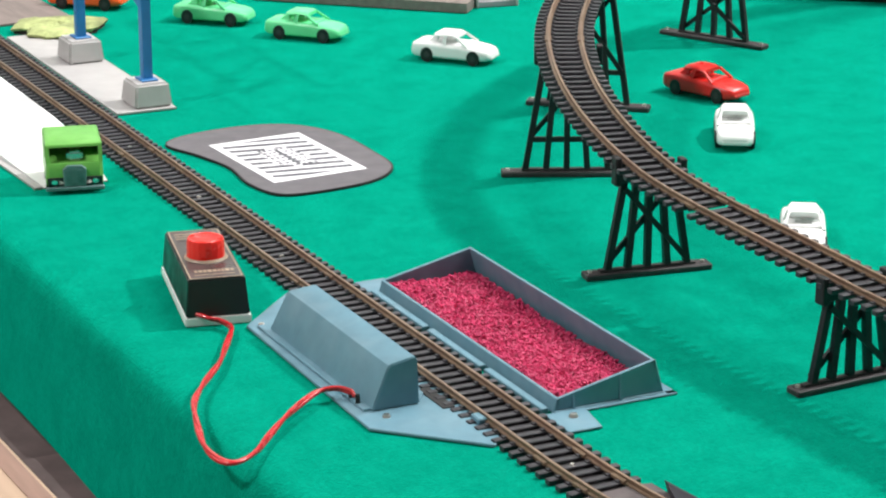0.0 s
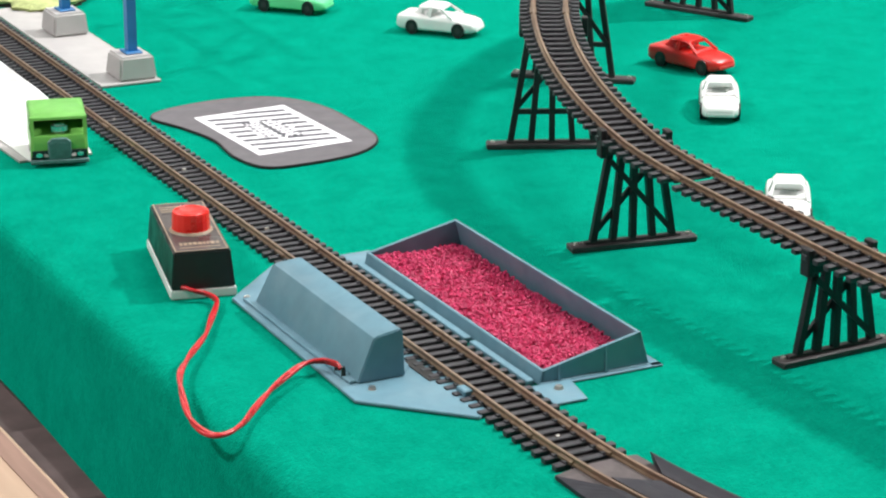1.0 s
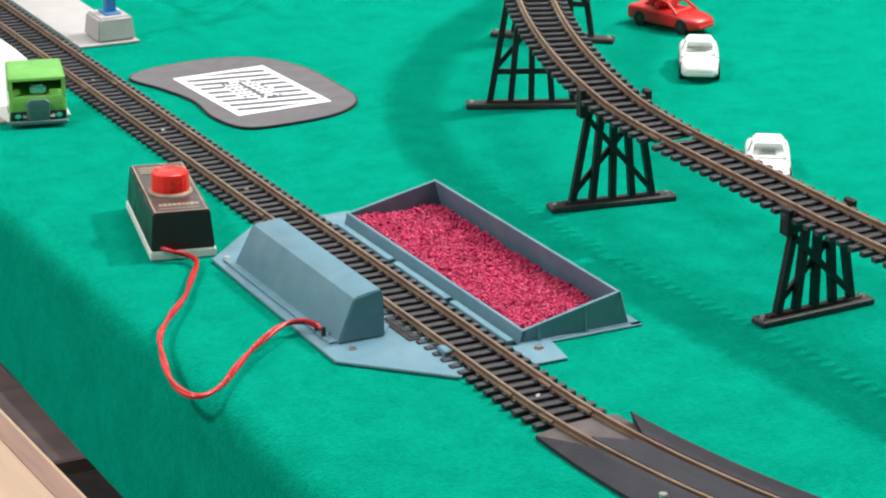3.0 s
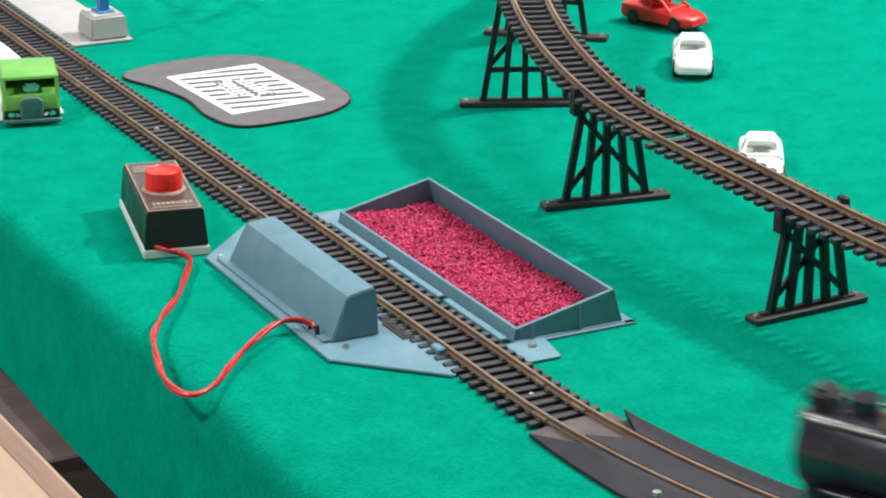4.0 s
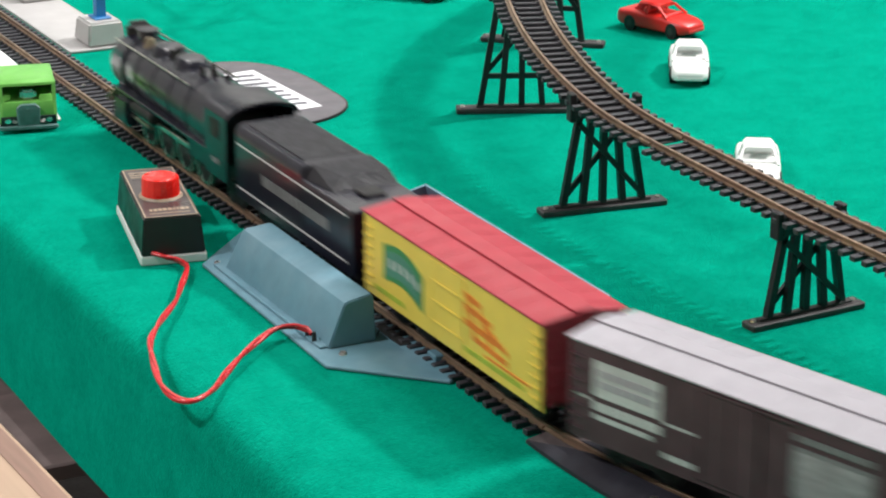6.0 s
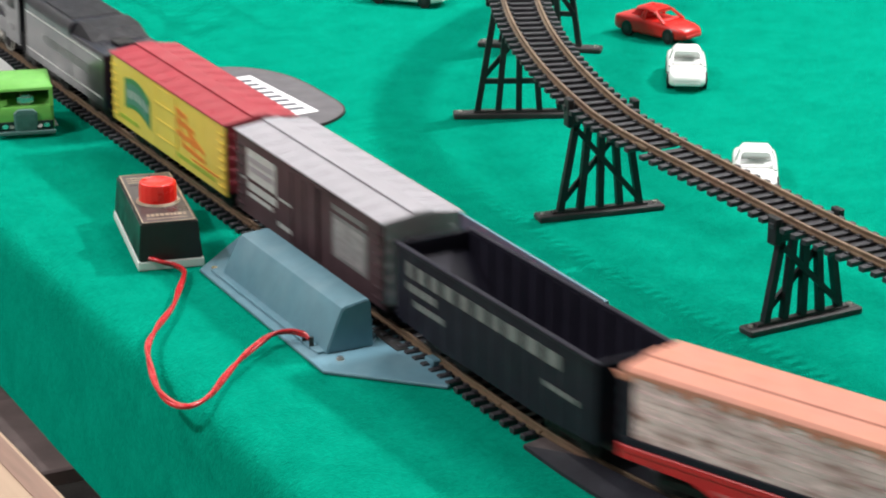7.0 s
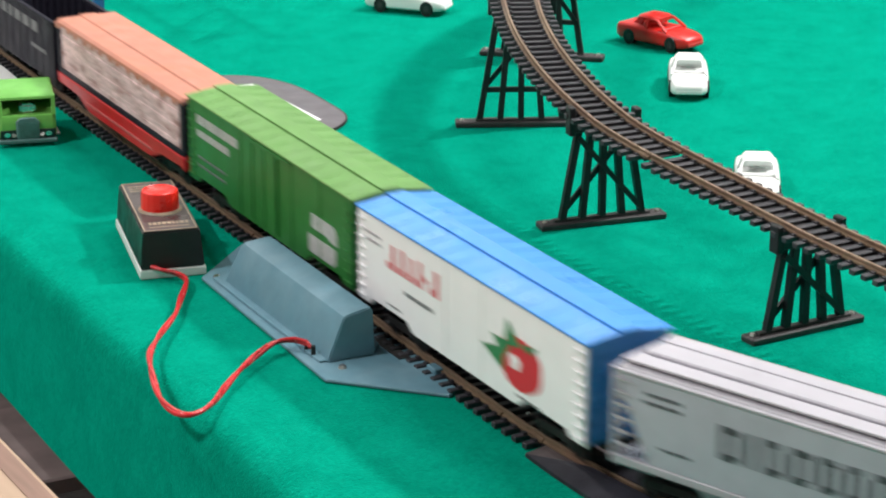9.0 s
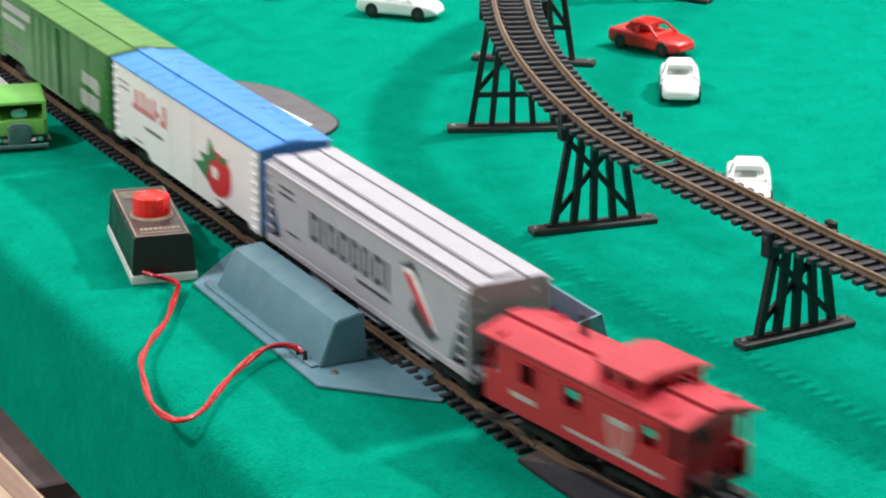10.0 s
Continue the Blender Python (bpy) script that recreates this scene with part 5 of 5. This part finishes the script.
def build_white():
    t = box_car("box_car", "white box car with blue roof and a strawberry print", 85.5, 17.0, 10.7, 49.0, OFFWHITE, SKYBLUE, SKYBLUE, door=False, ribs=14)
    x = -17.0
    # red heading reduced to plain blocks
    y = 62.0
    for w, z0, z1 in ((6.6, 31.6, 41.5), (6.2, 31.6, 42.0), (5.6, 31.6, 41.0), (5.6, 31.6, 42.0), (3.2, 34.6, 36.6), (7.0, 31.6, 41.6)):
        y -= w + 1.5
        part("heading_block", box(x - 0.25, x, y + 0.5, y + w * 0.45, z0, z1), PRINTRED, t, "red printed block")
        part("heading_block", box(x - 0.25, x, y + w * 0.68, y + w, z0, z0 + 2.6), PRINTRED, t, "red printed block")
    rng = random.Random(27)
    print_row(t, x, 24, 46, 24.6, 26.2, DIMLETTER, rng, 2.6, 0.6)
    print_row(t, x, 66, 80, 41, 42, SILVER, rng, 2.6, 0.8)
    print_row(t, x, 66, 80, 38, 39, SILVER, rng, 2.6, 0.8)
    print_row(t, x, -56, -40, 14.2, 15.2, DIMLETTER, rng, 2, 0.7)
    print_row(t, x, 50, 60, 16.4, 17.2, DIMLETTER, rng, 2, 0.7)
    cy, cz = -40.0, 29.0
    berry = [(cy - 1.5 + 15.5 * math.cos(a) * (1 + 0.05 * math.cos(5 * a)), cz - 1.5 + 10.2 * math.sin(a) * (1.05 if math.sin(a) < 0 else 0.9)) for a in [k * 2 * math.pi / 28 for k in range(28)]]
    side_poly(t, berry, x, PRINTRED, "strawberry_print", "large red strawberry print")
    for poly in ([(cy - 2, 33.5), (cy + 9, 31), (cy + 7, 41.5)], [(cy + 10, 30), (cy + 25, 26.5), (cy + 10, 21)], [(cy - 3, 35), (cy - 14, 37), (cy - 8, 32.5)], [(cy + 4, 33), (cy + 18, 32.5), (cy + 10, 26)]):
        side_poly(t, poly, x * 1.018, LEAF, "leaf_print", "green leaf print")
    side_poly(t, [(cy + 5.5, 28.5), (cy + 1.5, 30), (cy - 2.5, 28), (cy - 1, 24.5), (cy + 3.5, 24)], x * 1.018, OFFWHITE, "highlight_print", "pale patch of the print")
    for y in (-82.3, 82.3):
        ladder(t, x - 0.5, y, 12, 48, OFFWHITE, 9, 4.4)
    for y in (-14, 14):
        part("panel_seam", box(x - 0.3, x, y - 0.3, y + 0.3, 12, 48.5), OFFWHITE, t)
    return t


def build_hopper():
    t = thing("covered_hopper_car", "grey covered hopper car with a pale roof and dark print", "freight car", group="train")
    h, w = 91.0, 17.0
    rng = random.Random(28)
    for sx in (-1, 1):
        part("side_wall", prism([(-h + 16, 15.5), (h - 16, 15.5), (h - 6, 36), (h - 3, 46.0), (-h + 3, 46.0), (-h + 6, 36)], min(sx * w, sx * (w - 1.2)), max(sx * w, sx * (w - 1.2)), "x", 0.25), HOPPER, t)
        part("side_sill", box(min(sx * (w + 0.5), sx * (w - 1.4)), max(sx * (w + 0.5), sx * (w - 1.4)), -h + 1, h - 1, 12.8, 15.6, 0.3), HOPPERTOP, t, "pale side sill")
        part("eave", box(min(sx * (w + 0.6), sx * (w - 1.6)), max(sx * (w + 0.6), sx * (w - 1.6)), -h + 1, h - 1, 45.8, 47.0, 0.3), HOPPERTOP, t)
    for s in (-1, 1):
        part("slope_sheet", prism([(s * (h - 16.5), 15.5), (s * (h - 15), 15.5), (s * (h - 3.2), 45.8), (s * (h - 4.8), 45.8)], -w + 1.2, w - 1.2, "x"), HOPPER, t, "sloping end sheet")
        part("end_platform", box(-w + 1, w - 1, min(s * (h - 17), s * h), max(s * (h - 17), s * h), 11.6, 13.2, 0.3), HOPPER, t)
        part("end_sheet", box(-w + 0.5, w - 0.5, min(s * (h - 3.4), s * (h - 1.6)), max(s * (h - 3.4), s * (h - 1.6)), 36, 46.6, 0.2), HOPPER, t)
        for sx in (-1, 1):
            part("corner_post", box(sx * (w - 1) - 0.8, sx * (w - 1) + 0.8, s * (h - 1.4) - 0.8, s * (h - 1.4) + 0.8, 12, 46.0), HOPPER, t)
            ladder(t, sx * (w - 3.6), s * (h - 1.0), 13, 45.5, HOPPERTOP, 7, 6.0, "x")
            ladder(t, sx * (w + 0.1), s * (h - 5.6), 13, 45.5, HOPPERTOP, 7, 6.4)
        part("brake_cylinder", rod((-7, s * (h - 10), 17), (7, s * (h - 10), 17), 3.0, 12), LOCODARK, t)
    part("roof", prism([(-w + 0.4, 46.6), (w - 0.4, 46.6), (w - 1.0, 47.6), (9, 48.6), (-9, 48.6), (-w + 1.0, 47.6)], -h + 1.6, h - 1.6, "y", 0.25), HOPPERTOP, t)
    part("roof_walk", box(7.0, 14.2, -h - 1, h - 3, 48.7, 49.7, 0.2), HOPPERTOP, t, "raised roof walkway")
    part("roof_walk", box(-14.2, -7.0, -h - 1, h - 3, 48.7, 49.7, 0.2), HOPPERTOP, t, "raised roof walkway")
    part("hatch_trough", box(-5.2, 5.2, -h + 5, h - 5, 48.5, 50.2, 0.5), HOPPERTOP, t, "long loading hatch")
    for sx in (-1, 1):
        for y in (-44, 0, 44):
            part("hopper_chute", prism([(y - 20, 15.5), (y + 20, 15.5), (y + 8, 6.5), (y - 8, 6.5)], min(sx * 6, sx * 13), max(sx * 6, sx * 13), "x"), HOPPER, t)
    x = -w
    y = 46.0
    for k, w in enumerate((8.0, 3.4, 7.6, 8.0, 7.0, 7.0, 8.0, 3.4)):
        part("heading_block", box(x - 0.25, x, y - 2.3, y, 26, 38), DARKINK, t, "charcoal printed block")
        if w > 4:
            part("heading_block", box(x - 0.25, x, y - w, y - w + 1.8, 27 + k % 2, 37.4 - k % 3), DARKINK, t, "charcoal printed block")
            for z in (26.0, 35.6):
                part("heading_block", box(x - 0.25, x, y - w + 1.9, y - 2.4, z, z + 2.4), DARKINK, t, "charcoal printed block")
        y -= w + 2.9
    print_row(t, x, -26, 4, 21.5, 23, DARKINK, rng, 2.6, 0.6)
    print_row(t, x, 62, 76, 40, 41.2, DARKINK, rng, 3, 0.7)
    print_row(t, x, 62, 78, 37, 38.2, DARKINK, rng, 3, 0.7)
    print_row(t, x, 58, 70, 22, 23, DARKINK, rng, 3, 0.7)
    side_poly(t, [(-38, 40), (-46, 42), (-66, 22), (-60, 20)], x, OFFWHITE, "emblem", "white slanted emblem")
    side_poly(t, [(-40, 38), (-43, 40), (-62, 25), (-60, 22)], x * 1.016, PRINTRED, "emblem", "red slanted emblem")
    side_poly(t, [(-44, 25), (-60, 18), (-67, 21.5), (-48, 31)], x * 1.016, DARKINK, "emblem", "dark part of the emblem")
    side_poly(t, [(-36, 41), (-46, 45), (-53, 38), (-46, 42)], x * 1.016, DARKINK, "emblem", "dark part of the emblem")
    part("centre_sill", box(-5, 5, -h + 2, h - 2, 7.5, 12), LOCODARK, t)
    bogies(t, h - 24)
    couplers(t, h)
    return t


def build_caboose():
    t = thing("caboose", "red caboose with a cupola and open end platforms", "caboose", group="train")
    h, w, z0, z1 = 46.5, 15.6, 11.4, 35.6
    wins = {-1: [(24.0, 32.0), (-1.0, 7.0), (-41.5, -34.5)], 1: [(24.0, 32.0), (-41.5, -34.5)]}
    for sx in (-1, 1):
        xs = (min(sx * w, sx * (w - 1.3)), max(sx * w, sx * (w - 1.3)))
        part("side_wall", box(*xs, -h, h, z0, 24.0, 0.15), CABOOSE, t)
        part("side_wall", box(*xs, -h, h, 32.0, z1, 0.15), CABOOSE, t)
        edges = [-h] + [v for a, b in sorted(wins[sx]) for v in (a, b)] + [h]
        for a, b in zip(edges[0::2], edges[1::2]):
            part("side_wall", box(*xs, a, b, 24.0, 32.0), CABOOSE, t)
        for a, b in wins[sx]:
            o = sx * (w + 0.35)
            bm = box(o - 0.4, o + 0.4, a - 0.8, a, 23.4, 32.6, bm=box(o - 0.4, o + 0.4, b, b + 0.8, 23.4, 32.6, bm=box(o - 0.4, o + 0.4, a, b, 31.9, 32.6, bm=box(o - 0.4, o + 0.4, a, b, 23.3, 24.1))))
            part("window_frame", bm, CABOOSE, t)
    for s in (-1, 1):
        part("end_wall", box(-w + 0.4, w - 0.4, min(s * h, s * (h - 1.3)), max(s * h, s * (h - 1.3)), z0, z1 + 3), CABOOSE, t)
        part("end_door", box(-4.5, 4.5, min(s * h, s * (h + 0.4)), max(s * h, s * (h + 0.4)), z0 + 1, z1 - 3), CABOOSE, t)
        part("door_window", box(-2.6, 2.6, min(s * (h + 0.3), s * (h + 0.6)), max(s * (h + 0.3), s * (h + 0.6)), 25, 31.5), BLACK, t, "dark end window")
        part("end_platform", box(-w + 1, w - 1, min(s * h, s * (h + 8)), max(s * h, s * (h + 8)), 11.6, 13.2, 0.3), LOCODARK, t, "black end platform")
        for x in (-13.5, -4.8, 4.8, 13.5):
            part("railing_post", rod((x, s * (h + 7.4), 13), (x, s * (h + 7.4), 24.5), 0.6, 8), CABOOSE, t)
        part("railing", rod((-13.5, s * (h + 7.4), 24.3), (13.5, s * (h + 7.4), 24.3), 0.6, 8), CABOOSE, t)
        for x in (-14.2, 14.2):
            o = math.copysign(w - 0.7, x)
            part("platform_side", box(o - 0.6, o + 0.6, min(s * h, s * (h + 7.2)), max(s * h, s * (h + 7.2)), z0, 23.2, 0.2), CABOOSE, t)
            part("roof_post", rod((x, s * (h + 6), 13), (x, s * (h + 6), z1 + 1.0), 0.7, 8), CABOOSE, t)
            part("platform_step", box(x - 2.5, x + 2.5, s * (h + 4) - 5, s * (h + 4) + 5, 4.0, 5.2, 0.2), LOCODARK, t)
    part("roof", prism([(-w - 1.2, z1), (w + 1.2, z1), (w + 1.2, z1 + 1.0), (7, z1 + 4.0), (-7, z1 + 4.0), (-w - 1.2, z1 + 1.0)], -h - 10, h + 10, "y", 0.3), CABROOF, t)
    for a, b in ((-h - 10, -34), (-5, h + 10)):
        part("roof_walk", box(-3.6, 3.6, a, b, z1 + 4.4, z1 + 5.4, 0.2), CABROOF, t)
    # cupola
    c0, c1, cz0, cz1 = -31.0, -8.0, z1 + 1.5, 44.4
    for sx in (-1, 1):
        xs = (min(sx * 13.4, sx * 12.3), max(sx * 13.4, sx * 12.3))
        part("cupola_wall", box(*xs, c0, c1, cz0, 39.4), CABOOSE, t)
        part("cupola_wall", box(*xs, c0, c1, 43.0, cz1), CABOOSE, t)
        for a, b in ((c0, c0 + 3), (-21.5, -17.5), (c1 - 3, c1)):
            part("cupola_wall", box(*xs, a, b, 39.4, 43.0), CABOOSE, t)
    for y in (c0, c1 - 1.1):
        part("cupola_wall", box(-12.3, 12.3, y, y + 1.1, cz0, 39.4), CABOOSE, t)
        part("cupola_wall", box(-12.3, 12.3, y, y + 1.1, 43.0, cz1 + 1), CABOOSE, t)
        for x in (-12.3, -2, 9.3):
            part("cupola_wall", box(x, x + 3.4, y, y + 1.1, 39.4, 43.0), CABOOSE, t)
    part("cupola_roof", prism([(-14.6, cz1), (14.6, cz1), (14.6, cz1 + 0.9), (7, cz1 + 2.8), (-7, cz1 + 2.8), (-14.6, cz1 + 0.9)], c0 - 2, c1 + 2, "y", 0.3), CABROOF, t)
    part("smoke_pipe", rod((6, 24, z1 + 2), (6, 24, z1 + 12), 1.5, 12), BLACK, t, "black stove pipe")
    rng = random.Random(29)
    x = -w
    shield = [(-28, 28.2), (-16, 28.2), (-16.4, 21), (-18.4, 17.4), (-22, 16.2), (-25.6, 17.4), (-27.6, 21)]
    side_poly(t, shield, x, LETTER, "emblem", "pale printed shield emblem")
    side_poly(t, [(-22 + (a + 22) * 0.84, 22.6 + (b - 22.6) * 0.84) for a, b in shield], x - 0.12, EMBLEMPINK, "emblem_field", "faded pink field of the emblem")
    print_row(t, x * 1.016, -27.5, -16.5, 26, 28.2, LETTER, rng, 2.5, 0.5)
    print_row(t, x, -44, 6, 15.0, 16.4, LETTER, rng, 2.4, 0.7)
    print_row(t, x, 24, 38, 17.5, 19.5, LETTER, rng, 2.4, 0.6)
    part("underframe", box(-9, 9, -h - 6, h + 6, 7.5, 11.8), LOCODARK, t)
    bogies(t, h - 22)
    couplers(t, h + 7)
    return t


loco, DRIVERS, RODSETS = build_loco()
# vehicle, place of its middle behind the train's reference point, half its bogie spacing
TRAIN = [(loco, 219.0, 41.4), (build_tender(), 71.0, 34.0), (build_yellow(), -69.8, 43.0), (build_brown(), -224.8, 44.5), (build_gondola(), -380.0, 44.5),
         (build_lumber(), -543.8, 59.0), (build_green(), -724.0, 59.0), (build_white(), -901.4, 58.5), (build_hopper(), -1085.6, 67.0), (build_caboose(), -1241.0, 25.0)]

# travel of the reference point along the track, in millimetres
TRAVEL = [(0.0, -1585.0), (4.5, -370.0), (5.2, -177.0), (6.3, 134.5), (6.5, 193.0), (7.0, 335.0), (7.5, 469.0), (8.0, 603.0), (8.5, 738.0), (9.0, 873.0), (9.5, 1003.0), (10.0, 1136.0)]


def travel(t):
    ts, ss = [a for a, _ in TRAVEL], [b for _, b in TRAVEL]
    k = np.polyfit([a for a in ts if a > 4], [b for a, b in TRAVEL if a > 4], 3)
    return float(np.polyval(k, t)) if t >= 4.75 else float(np.polyval(k, 4.75) + (t - 4.75) * (np.polyval(np.polyder(k), 4.75) - 34.0))


def vehicle_pose(s, a):
    x0, y0, _ = main_path(s + a)
    x1, y1, _ = main_path(s - a)
    head = math.atan2(-(x0 - x1), y0 - y1)
    return Matrix.Translation(((x0 + x1) / 2 * MM, (y0 + y1) / 2 * MM, 5.05 * MM)) @ Matrix.Rotation(head, 4, "Z")


def motions():
    for ob, off, a in TRAIN:
        walk(ob, [(k / 10, vehicle_pose(travel(k / 10) + off, a)) for k in range(101)])
    # driving wheels and rods turn with the travel
    times = [k / 30 for k in range(301)]
    for wheel, c in DRIVERS:
        walk(wheel, [(t, Matrix.Translation(c * MM) @ Matrix.Rotation(-travel(t) / 10.4, 4, "X")) for t in times])
    for ob, sx in RODSETS:
        def rod_pose(t, sx=sx):
            a = -travel(t) / 10.4 + (0 if sx < 0 else math.pi / 2)
            return Matrix.Translation((0, 4.6 * math.cos(a) * MM, (10.4 + 4.6 * math.sin(a)) * MM))
        walk(ob, [(t, rod_pose(t)) for t in times])


motions()
